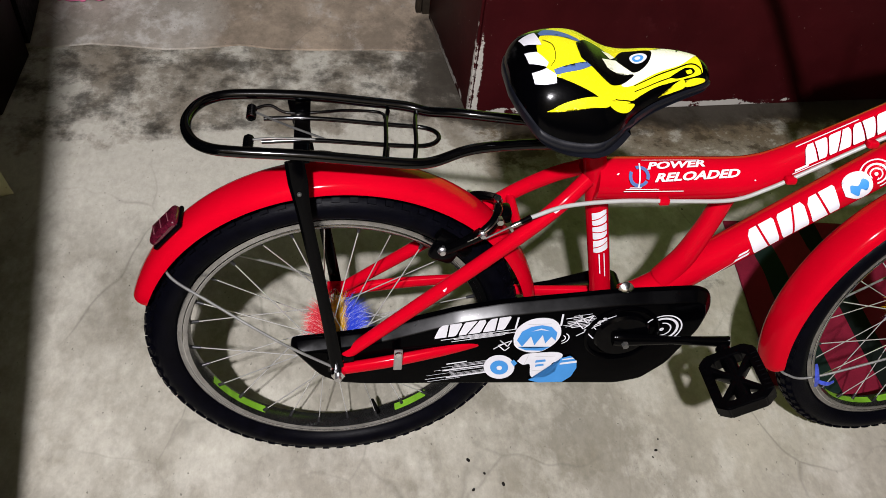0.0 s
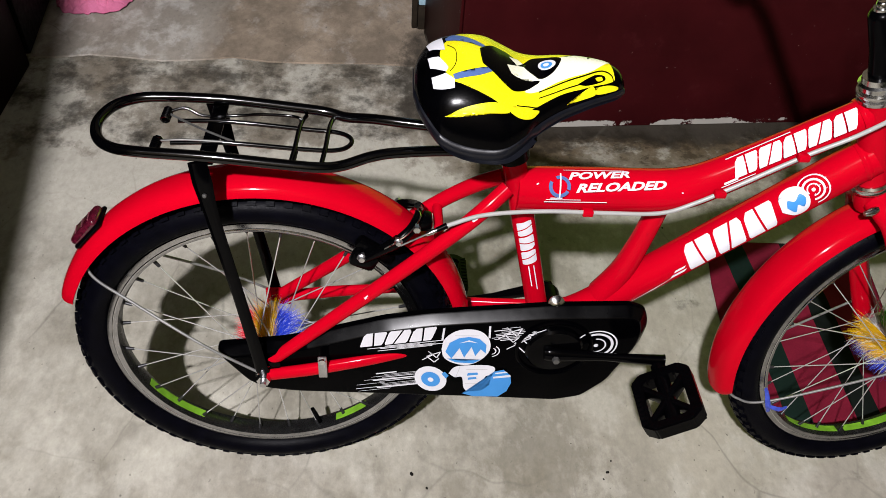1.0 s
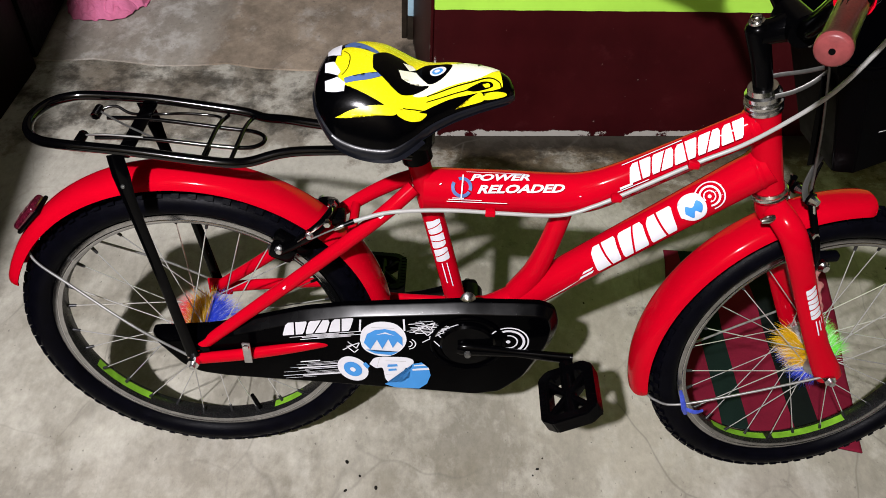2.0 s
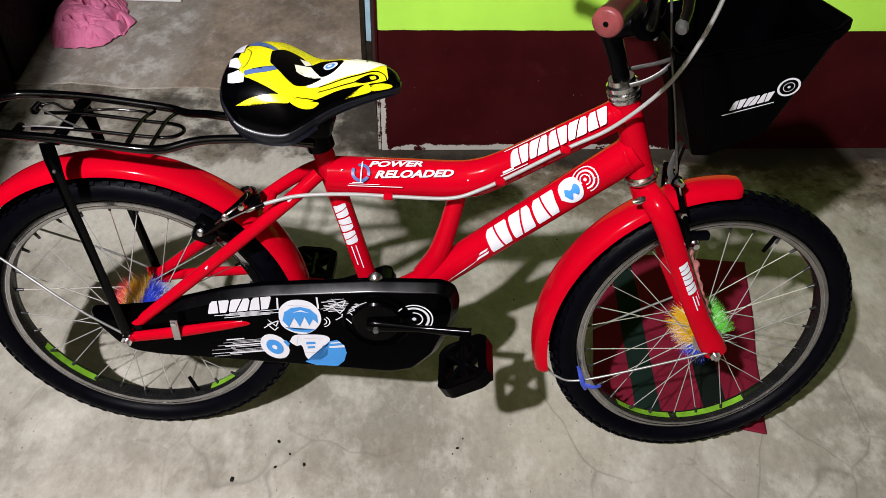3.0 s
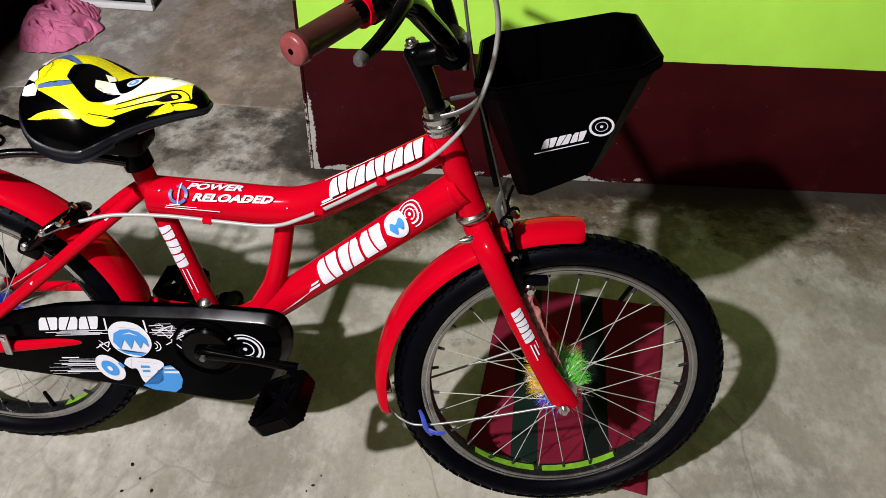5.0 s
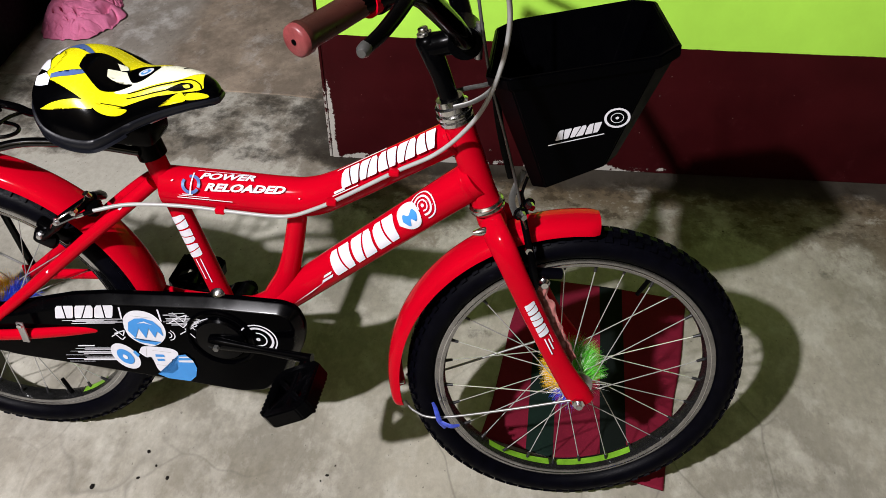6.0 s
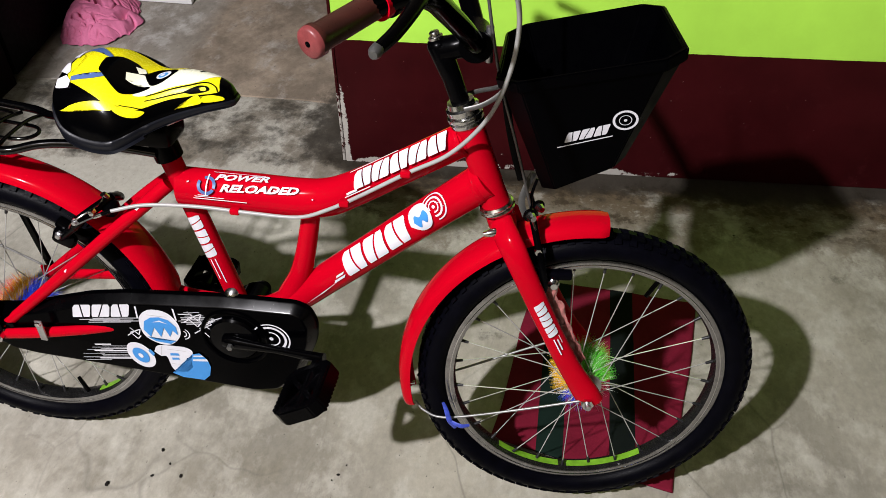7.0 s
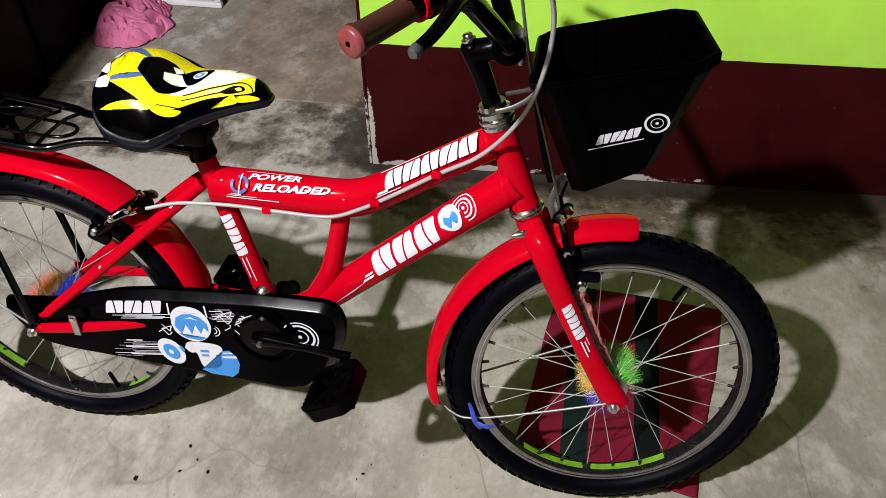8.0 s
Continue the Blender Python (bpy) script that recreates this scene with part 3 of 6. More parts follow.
part("holder", revolve([(0.0, -0.150), (0.018, -0.148), (0.020, -0.095), (0.0, -0.094)], 20, False), PLASTIC, lamp)


part("bulb", revolve([(0.0, -0.098), (0.013, -0.096), (0.018, -0.085), (0.029, -0.068), (0.027, -0.052), (0.016, -0.042), (0.0, -0.039)], 24, False), BULB, lamp, "frosted white bulb")


# striped cloth under the front wheel
def floor_cloth():
    nx, ny = 60, 80
    tl, tr, br, bl = Vector((0.772, 0.42)), Vector((1.090, 0.405)), Vector((1.020, -0.020)), Vector((0.728, 0.040))
    verts, faces = [], []
    mid = Vector((0.90, 0.21))
    for j in range(ny + 1):
        for i in range(nx + 1):
            s, t = i / nx, j / ny
            p = (bl * (1 - s) + br * s) * (1 - t) + (tl * (1 - s) + tr * s) * t
            edge = min(s, 1 - s, t, 1 - t)
            p = p + 0.006 * Vector((noise.noise((p.x * 9, p.y * 9, 1)), noise.noise((p.x * 9, p.y * 9, 5))))
            h = 0.0045 + 0.009 * max(0, noise.noise((p.x * 11, p.y * 5, 2.0)) + 0.15) * min(1, edge * 12)
            h += 0.008 * max(0, noise.noise((p.x * 4, p.y * 16, 7.0)) - 0.15)
            verts.append((p.x - mid.x, p.y - mid.y, h))
    for j in range(ny):
        for i in range(nx):
            a = j * (nx + 1) + i
            faces.append((a, a + 1, a + nx + 2, a + nx + 1))
    ob = part("floor_cloth", mesh_of("floor_cloth", verts, faces), MATCLOTH, None)
    so = ob.modifiers.new("solid", "SOLIDIFY")
    so.thickness, so.offset = 0.003, -1
    ob.location = (mid.x, mid.y, 0)
    return tagged(ob, "crumpled dark red cloth with black-green stripes on the floor", "cloth")


floor_cloth()


# pink cloth dropped in a heap
def crease(x, y):
    """Height of crumpled cloth: flat facets cut by narrow pinched folds."""
    wx, wy = x + 0.020 * noise.noise((x * 14, y * 14, 1.0)), y + 0.020 * noise.noise((x * 14, y * 14, 6.0))
    h = 0.022 * abs(noise.noise((wx * 9, wy * 9, 2.0))) + 0.006 * abs(noise.noise((wx * 25, wy * 25, 5.0)))
    for scale, width, depth, seed in ((8, 0.045, 0.070, 3.3), (14, 0.050, 0.066, 8.1), (24, 0.065, 0.034, 12.7), (42, 0.10, 0.010, 20.3)):
        n = noise.noise((wx * scale, wy * scale * 1.3, seed))
        gate = max(0.0, min(1.0, 0.45 + 2.4 * noise.noise((x * 8, y * 8, seed + 4))))
        h -= depth * gate * math.exp(-(n / width) ** 2)
    return h


def cloth_heap(name, place, half_x, half_y, height, material, label, nx=170, ny=170):
    verts, faces = [], []
    for j in range(ny + 1):
        for i in range(nx + 1):
            s, t = 2 * i / nx - 1, 2 * j / ny - 1
            r = math.hypot(s, t)
            k = max(abs(s), abs(t)) / r if r > 1e-6 else 1
            s2, t2 = s * k, t * k
            rr = math.hypot(s2, t2)
            a = math.atan2(t2, s2)
            edge = 1 + 0.20 * noise.noise((math.cos(a) * 1.7, math.sin(a) * 1.7, 4.0)) + 0.12 * noise.noise((math.cos(a) * 4, math.sin(a) * 4, 2.0))
            x, y = half_x * s2 * edge, half_y * t2 * edge
            dome = max(0.0, 1 - rr ** 2.6)
            z = max(0.003, 0.006 + height * dome * (1 + 0.25 * noise.noise((x * 6, y * 6, 9))) + crease(x, y) * min(1, (1 - rr) * 4 + 0.15))
            verts.append((x, y, z))
    for j in range(ny):
        for i in range(nx):
            a = j * (nx + 1) + i
            faces.append((a, a + 1, a + nx + 2, a + nx + 1))
    ob = part(name, mesh_of(name, verts, faces), material, None)
    so = ob.modifiers.new("solid", "SOLIDIFY")
    so.thickness, so.offset = 0.003, -1
    ob.location = place
    return tagged(ob, label, "cloth")


cloth_heap("pink_cloth", (-0.580, 1.312, 0.004), 0.112, 0.150, 0.066, PINK, "crumpled pink cloth lying on the back floor")
cloth_heap("magenta_cloth", (-0.660, 1.446, 0.004), 0.095, 0.050, 0.050, MAGENTA, "dark magenta cloth crumpled behind the pink one", 80, 80)

# black cabinet with a white frame standing on the back floor
cabinet = new("cabinet")
cabinet.location = (-0.637, 1.466, 0.004)
tagged(cabinet, "black cabinet with a white metal frame on the back floor", "cabinet")
part("body", done(block((0.55, 0.34, 0.52), (0, 0.19, 0.27), 0.004)), GLASSBLACK, cabinet)
part("bottom_rail", done(block((0.56, 0.018, 0.018), (0, 0.009, 0.011), 0.002)), WHITEBAR, cabinet, "white metal rail")
part("top_rail", done(block((0.56, 0.018, 0.018), (0, 0.009, 0.530), 0.002)), WHITEBAR, cabinet, "white metal rail")
for x in (-0.271, 0.271):
    part("post", done(block((0.018, 0.018, 0.498), (x, 0.009, 0.2705), 0.002)), WHITEBAR, cabinet, "white metal post")


# sack at the left, half out of sight
def sack():
    bm = bmesh.new()
    bmesh.ops.create_icosphere(bm, subdivisions=5, radius=1.0)
    for v in bm.verts:
        n = noise.noise(v.co * 2.0) * 0.10 + abs(noise.noise(v.co * 5.0)) * 0.07
        t = max(0.0, v.co.x) ** 1.6
        v.co = Vector((v.co.x * 0.128, v.co.y * 0.088 * (1 - 0.88 * t), v.co.z * 0.075 * (1 - 0.85 * t))) * (1 + n * (1 - t))
        v.co.z = max(v.co.z - 0.03 * t, -0.044)
    ob = part("sack", done(bm, "sack", 80), BEIGE, None)
    ob.matrix_basis = pose(-0.705, 0.552, 0.044, 0, 0, -16)
    part("sack_tie", tube([(0.110, -0.008, -0.030), (0.116, 0.0, -0.020), (0.112, 0.008, -0.030)], 0.0028, 8, 4), GRIT, ob)
    return tagged(ob, "pale beige sack with a tied corner on the floor", "sack")


sack()

# grit and crumbs on the floor
def grit():
    rng = random.Random(4)
    bm = bmesh.new()
    spots = [(0.193, -0.062, 6), (0.195, -0.11, 5), (0.241, -0.104, 6), (0.13, -0.135, 8), (0.215, -0.085, 4), (0.491, -0.064, 5), (0.483, -0.075, 3),
             (0.50, -0.045, 3), (-0.35, 0.30, 2), (0.60, 0.28, 4), (0.44, 0.56, 3), (0.70, 0.46, 4), (1.18, 0.62, 4)]
    for _ in range(60):
        spots.append((rng.uniform(-0.4, 1.6), rng.uniform(-0.25, 0.7), rng.uniform(0.6, 1.6)))
    for x, y, mm in spots:
        r = mm * 0.00046
        m = Matrix.Translation((x, y, r * 0.5)) @ Matrix.Rotation(rng.uniform(0, 6), 4, "Z") @ Matrix.Diagonal((r * 1.5, r, r * 0.6, 1))
        bmesh.ops.create_icosphere(bm, subdivisions=1, radius=1.0, matrix=m)
    ob = part("floor_grit", bm, GRIT, None)
    return tagged(ob, "dark grit and crumbs scattered on the floor", "debris", kind="stuff")


grit()


# ---- the bicycle ----
# x forward, y to its left, z up, before it leans on its side
bike = new("bicycle")
bike.matrix_basis = pose(0, -0.0018, 0.001, -5, 0, -0.5)
tagged(bike, "glossy red child's bicycle with black basket and rear carrier", "bicycle")
TYRE_R, RIM_R = 0.2460, 0.2045
HEAD_TOP, HEAD_LOW = Vector((0.677, 0, 0.621)), Vector((0.7155, 0, 0.511))
HEAD_UP = (HEAD_TOP - HEAD_LOW).normalized()
STEER = Matrix.Translation(HEAD_TOP) @ Matrix.Rotation(radians(8), 4, HEAD_UP) @ Matrix.Translation(-HEAD_TOP)
FRONT_HUB = Vector((0.8505, -0.012, 0.2425))
REAR_HUB = Vector((0, -0.009, 0.2425))
REAR_SET = Matrix.Translation(REAR_HUB) @ pose(0, 0, 0, -2.0, 0, 1.5) @ Matrix.Scale(0.985, 4)
FRONT_SET = Matrix.Translation(FRONT_HUB) @ pose(0, 0, 0, -4.0, 0, 0) @ Matrix.Scale(0.950, 4)
BB = Vector((0.365, 0, 0.285))


def front(name, me, material, parent, label=""):
    """A part that turns with the fork."""
    return part(name, me, material, parent, label, m=STEER)


# wheels
def tyre_mesh():
    rc, half = 0.2208, 0.0228
    prof = [(rc + 0.0208 * math.cos(a) * (1.0 if math.cos(a) > 0 else 0.85), half * math.sin(a)) for a in np.linspace(0, 2 * math.pi, 20, endpoint=False)]
    base = revolve(prof, 96)
    knobs = bmesh.new()
    count = 72
    for i in range(count):
        for row, (ang, wide, long, tall) in enumerate(((0, 0.009, 0.0105, 0.0032), (22, 0.008, 0.0110, 0.0038), (-22, 0.008, 0.0110, 0.0038),
                                                         (42, 0.007, 0.0095, 0.0030), (-42, 0.007, 0.0095, 0.0030))):
            th = 2 * math.pi * (i + (0.5 if row in (1, 2) else 0)) / count
            a = radians(ang)
            r = rc + 0.0208 * math.cos(a)
            m = Matrix.Rotation(-th, 4, "Y") @ Matrix.Translation((r, half * math.sin(a), 0)) @ Matrix.Rotation(a, 4, "Z")
            bmesh.ops.create_cube(knobs, size=1.0, matrix=m @ Matrix.Diagonal((tall * 2, wide, long, 1)))
    km = bpy.data.meshes.new("knobs")
    knobs.to_mesh(km)
    knobs.free()
    bm = bmesh.new()
    bm.from_mesh(base)
    bm.from_mesh(km)
    out = bpy.data.meshes.new("tyre")
    bm.to_mesh(out)
    bm.free()
    return sharp(out, 40)


def rim_mesh():
    me = revolve([(RIM_R, 0.013), (RIM_R, 0.010), (0.198, 0.0095), (0.198, -0.0095), (RIM_R, -0.010), (RIM_R, -0.013), (0.197, -0.0145),
                    (0.192, -0.0125), (0.1895, -0.005), (0.1895, 0.005), (0.192, 0.0125), (0.197, 0.0145)], 96)
    me.materials.append(RIM)
    me.materials.append(RIM_BED)
    for p in me.polygons:
        if math.hypot(p.center.x, p.center.z) < 0.1915:
            p.material_index = 1
    return me


def hub_mesh():
    return revolve([(0.0, 0.052), (0.008, 0.052), (0.010, 0.034), (0.024, 0.033), (0.024, 0.028), (0.013, 0.024), (0.012, 0.0), (0.013, -0.024), (0.024, -0.028),
                    (0.024, -0.033), (0.010, -0.034), (0.008, -0.052), (0.0, -0.052)], 28, False)


def bristles(start, end, count, seed, length=0.041):
    rng = random.Random(seed)
    verts, faces = [], []
    for _ in range(int(count * 1.8)):
        a = radians(rng.uniform(start, end))
        y = rng.uniform(-0.030, 0.030)
        d = Vector((math.cos(a), rng.uniform(-0.35, 0.35), math.sin(a))).normalized()
        p = Vector((0.012 * math.cos(a), y, 0.012 * math.sin(a)))
        q = p + d * length * rng.uniform(0.60, 1.02)
        side = d.orthogonal().normalized() * 0.00045
        other = d.cross(side)
        k = len(verts)
        verts += [p + side, p - 0.5 * side + 0.87 * other, p - 0.5 * side - 0.87 * other, q]
        faces += [(k, k + 1, k + 3), (k + 1, k + 2, k + 3), (k + 2, k, k + 3), (k, k + 2, k + 1)]
    return mesh_of("bristles", verts, faces, False)


TYRE, RIMM, HUB = tyre_mesh(), rim_mesh(), hub_mesh()
RIM_EDGE = revolve([(0.1975 + 0.0011 * math.cos(k * math.pi / 4), 0.0011 * math.sin(k * math.pi / 4)) for k in range(8)], 96)
SPOKE = rod((0.0, 0, 0), (1.0, 0, 0), 1.0, 6)
NIPPLE = tube([(0, 0, 0), (0.004, 0, 0), (0.012, 0, 0)], [0.003, 0.0024, 0.002], 8, 0)


def wheel(name, at, turn, colours, stickers, phase, label, valve):
    m = turn @ at
    w = part(name, HUB, STEEL, bike, label, m=m)
    part("tyre", TYRE, RUBBER, w, "black knobbly rubber tyre")
    rim = part("rim", RIMM, RIM, w, "grey metal rim")
    for s in (-1, 1):
        part("rim_edge", RIM_EDGE, CHROME, rim, "bright rolled rim edge", m=Matrix.Translation((0, s * 0.0140, 0)))
    n = 28
    for i in range(n):
        side = 1 if i % 2 else -1
        cross = 48 if (i // 2) % 2 else -48
        a = radians(phase + 360 * i / n)
        b = a + radians(cross)
        p = Vector((0.021 * math.cos(b), side * 0.0305, 0.021 * math.sin(b)))
        q = Vector((0.190 * math.cos(a), side * 0.002, 0.190 * math.sin(a)))
        d = q - p
        rot = d.to_track_quat("X", "Z").to_matrix().to_4x4()
        part("spoke", SPOKE, SPOKE_METAL, w, m=Matrix.Translation(p) @ rot @ Matrix.Diagonal((d.length, 0.00078, 0.00078, 1)))
        part("nipple", NIPPLE, NIPPLES, w, m=Matrix.Translation(q) @ (-d).to_track_quat("X", "Z").to_matrix().to_4x4() @ Matrix.Translation((-0.001, 0, 0)))
    for k, (mat, start, end, count) in enumerate(colours):
        part("hub_brush", bristles(start, end, count, 30 + k), mat, w, "coloured plastic bristle ring on the hub")
    for start, end in stickers:
        part("rim_sticker", revolve([(0.1890, -0.0058), (0.1890, 0.0058), (0.1886, 0.0058), (0.1886, -0.0058)], 24, True, (start, end)), LIME, w, "lime green strip on the rim")
    va = radians(valve)
    part("valve", tube([(0.190 * math.cos(va), 0, 0.190 * math.sin(va)), (0.170 * math.cos(va), 0, 0.170 * math.sin(va)), (0.158 * math.cos(va), 0, 0.158 * math.sin(va))],
                       [0.0035, 0.0035, 0.003], 10, 0), PLASTIC, w)
    return w


ID = Matrix.Identity(4)
rear_wheel = wheel("rear_wheel", REAR_SET, ID, [(BR_RED, 120, 230, 640), (BR_YEL, 70, 120, 340), (BR_BLU, -5, 75, 420), (BR_GRN, 215, 330, 260), (BR_CLR, 0, 360, 220)],
                   [(206, 236), (296, 312)], 4, "spoked rear wheel", 288)
front_wheel = wheel("front_wheel", FRONT_SET, STEER, [(BR_YEL, 140, 200, 420), (BR_GRN, 15, 100, 520), (BR_BLU, 220, 300, 420), (BR_CLR, 0, 360, 260)],
                    [(232, 264), (268, 304)], 9, "spoked front wheel turned away", 62)
for parent, at, turn, w in ((bike, REAR_HUB, ID, 0.080), (bike, FRONT_HUB, STEER, 0.071)):
    part("axle", rod((0, -w, 0), (0, w, 0), 0.0042), STEEL, parent, m=turn @ Matrix.Translation(at))
    for s in (-1, 1):
        part("axle_nut", revolve([(0.0, -0.007), (0.0085, -0.007), (0.0085, 0.004), (0.010, 0.005), (0.010, 0.007), (0.0, 0.007)], 6, False), CHROME, parent,
             m=turn @ Matrix.Translation(at + Vector((0, s * (w - 0.013), 0))))


# mudguards
def guard_arc(rc, half, drop, start, end, seg=60):
    """A curved mudguard: arched in section, with a rolled edge and rounded tips."""
    prof = []
    for k in range(13):
        t = -1 + 2 * k / 12
        prof.append((rc - drop * abs(t) ** 2.3, half * math.sin(t * math.pi / 2 * 0.98)))
    verts, faces, n = [], [], len(prof)
    for i in range(seg + 1):
        u = i / seg
        a = radians(start + (end - start) * u)
        tip = min(1.0, min(u, 1 - u) * seg / 2.0)
        narrow = 0.80 + 0.20 * math.sqrt(max(0, 1 - (1 - tip) ** 2))
        for r, y in prof:
            verts.append((r * math.cos(a), y * narrow, r * math.sin(a)))
    for i in range(seg):
        for j in range(n - 1):
            a, b = i * n, (i + 1) * n
            faces.append((a + j, a + j + 1, b + j + 1, b + j))
    me = mesh_of("mudguard", verts, faces)
    bm = bmesh.new()
    bm.from_mesh(me)
    bmesh.ops.solidify(bm, geom=bm.faces[:], thickness=0.0018)
    bm.to_mesh(me)
    bm.free()
    for p in me.polygons:
        p.use_smooth = True
    return sharp(me, 50)


part("mudguard", guard_arc(0.2640, 0.030, 0.018, 12, 161), RED, bike, "glossy red rear mudguard", m=Matrix.Translation((0.004, 0, 0.008)) @ REAR_SET)
part("mudguard", guard_arc(0.2650, 0.030, 0.018, 86.5, 193), RED, bike, "glossy red front mudguard", m=STEER @ Matrix.Translation((-0.008, 0, 0.002)) @ FRONT_SET)
a = radians(137.0)
refl_m = Matrix.Translation((0.004, 0, 0.008)) @ REAR_SET @ Matrix.Translation((0.2675 * math.cos(a), 0, 0.2675 * math.sin(a))) @ Matrix.Rotation(-a, 4, "Y")
reflector = part("reflector", done(block((0.012, 0.034, 0.046), (0.004, 0, 0), 0.0055, segments=4)), REFLECT, bike, "dark red tail reflector", m=refl_m)
part("reflector_rim", done(block((0.006, 0.037, 0.049), (-0.001, 0, 0), 0.0028)), PLASTIC, reflector)
for k in range(3):
    part("reflector_rib", rod((0.0102, -0.011, -0.016 + 0.013 * k), (0.0102, 0.011, -0.008 + 0.013 * k), 0.0007, 6), REFLECT_RIB, reflector)
part("mudguard_stay", tube([(-0.199, -0.028, 0.394), (-0.188, -0.036, 0.374), (-0.150, -0.045, 0.345), (-0.07, -0.066, 0.292), (0.0, -0.074, 0.2455)], 0.0018, 8), STAY, bike)
part("mudguard_stay", tube([(-0.199, 0.028, 0.394), (-0.188, 0.036, 0.374), (-0.150, 0.045, 0.345), (-0.07, 0.066, 0.292), (0.0, 0.074, 0.2455)], 0.0018, 8), STAY, bike)
hu, hv = FRONT_HUB.x, FRONT_HUB.z
for s in (-1, 1):
    front("mudguard_stay", tube([(hu - 0.236, s * 0.026, hv - 0.052), (hu - 0.222, s * 0.036, hv - 0.062), (hu - 0.19, s * 0.046, hv - 0.064), (hu - 0.10, s * 0.058, hv - 0.034), (hu, s * 0.068, hv + 0.002)],
                                0.0018, 8), STAY, bike)
front("mudguard_bolt", rod((hu - 0.252, -0.006, hv - 0.036), (hu - 0.238, -0.006, hv - 0.036), 0.0026), CHROME, bike)

# frame tubes
def bone(name, pts, r, smooth=0, flat=1.0, label="", material=RED):
    return part(name, tube(pts, r, 20, smooth, flat), material, bike, label)


SEAT_TOP, SEAT_LOW = Vector((0.2855, 0, 0.560)), Vector((0.3585, 0, 0.262))
bone("seat_tube", [SEAT_TOP, SEAT_LOW], 0.0140)
TT_A, TT_B, TT_C = Vector((0.300, 0, 0.4915)), Vector((0.497, 0, 0.493)), Vector((0.676, 0, 0.602))
bone("top_tube", [TT_A, (0.40, 0, 0.4912), (0.465, 0, 0.4915), (0.500, 0, 0.497), (0.535, 0, 0.514), (0.60, 0, 0.554), TT_C], [0.027, 0.0275, 0.027, 0.026, 0.0235, 0.0215, 0.0205], 6, 0.88)
DT_B = Vector((0.703, 0, 0.548))
bone("down_tube", [BB, (0.395, 0, 0.288), (0.440, 0, 0.318), (0.50, 0, 0.371), (0.60, 0, 0.4585), DT_B], [0.020, 0.020, 0.0215, 0.0225, 0.0230, 0.0240], 6)
bone("strut", [(0.474, 0, 0.470), (0.462, 0, 0.41), (0.449, 0, 0.362), (0.430, 0, 0.322)], [0.0125, 0.0135, 0.0155, 0.018], 6)
bone("head_tube", [HEAD_LOW + HEAD_UP * 0.004, HEAD_LOW + HEAD_UP * 0.02, HEAD_TOP - HEAD_UP * 0.02, HEAD_TOP], [0.0185, 0.0175, 0.0175, 0.0185])
bone("bottom_bracket", [BB + Vector((0, -0.034, 0)), BB + Vector((0, 0.034, 0))], 0.021, 0, 1.0, "", PLASTIC)
for s in (-1, 1):
    bone("seat_stay", [(0.288, s * 0.012, 0.500), (0.255, s * 0.028, 0.473), (0.205, s * 0.040, 0.430), (0.10, s * 0.050, 0.336), (0.004, s * 0.060, 0.252)], [0.0095, 0.0095, 0.009, 0.0088, 0.0078], 6)
    bone("chain_stay", [(-0.006, s * 0.0690, 0.238), (0.06, s * 0.0685, 0.250), (0.13, s * 0.0635, 0.262), (0.185, s * 0.056, 0.270), (0.25, s * 0.042, 0.274 - 0.012 * (s > 0)), (0.35, s * 0.028, 0.282 - 0.012 * (s > 0))], [0.0085, 0.0090, 0.0080, 0.0062, 0.008, 0.009], 6, 0.8)
    part("dropout", done(block((0.034, 0.005, 0.030), (0.004, s * 0.0650, 0.2465), 0.002)), RED if s > 0 else BLACK, bike)
part("stay_bridge", rod((0.213, -0.036, 0.437), (0.213, 0.036, 0.437), 0.006), RED, bike)
# welds
for c, r in ((TT_C + Vector((-0.006, 0, -0.004)), 0.0215), (DT_B + Vector((-0.010, 0, -0.008)), 0.0248)):
    d = Vector((0.85, 0, 0.53)).normalized()
    part("weld", tube([c - d * 0.004, c, c + d * 0.004], [r * 0.97, r * 1.03, r * 0.97], 20, 4), RED, bike)

# seat post and clamp
post_up = (SEAT_TOP - SEAT_LOW).normalized()
part("seat_clamp", tube([SEAT_TOP - post_up * 0.026, SEAT_TOP + post_up * 0.012], 0.0185, 20, 0), PLASTIC, bike)
part("seat_post", rod(SEAT_TOP, SEAT_TOP + post_up * 0.040, 0.0125, 16), BLACK, bike, "black seat post")
part("saddle_bracket", done(block((0.086, 0.056, 0.040), (0.268, 0, 0.580), 0.010)), PLASTIC, bike)
for s in (-1, 1):
    part("saddle_rail", tube([(0.200, s * 0.030, 0.600), (0.225, s * 0.026, 0.585), (0.275, s * 0.022, 0.582), (0.330, s * 0.014, 0.604), (0.365, s * 0.008, 0.618)], 0.0035, 8), STEEL, bike)

# saddle
U = [0.178, 0.183, 0.192, 0.205, 0.225, 0.249, 0.269, 0.287, 0.305, 0.328, 0.353, 0.375, 0.389, 0.396]
HALF = [0.020, 0.041, 0.058, 0.070, 0.0755, 0.0785, 0.078, 0.0675, 0.0505, 0.036, 0.027, 0.020, 0.0135, 0.0065]
TOP = [0.637, 0.6465, 0.657, 0.664, 0.669, 0.667, 0.657, 0.649, 0.650, 0.6555, 0.6555, 0.652, 0.645, 0.635]
LOW = [0.629, 0.626, 0.619, 0.608, 0.6005, 0.598, 0.600, 0.606, 0.612, 0.618, 0.624, 0.628, 0.6295, 0.629]
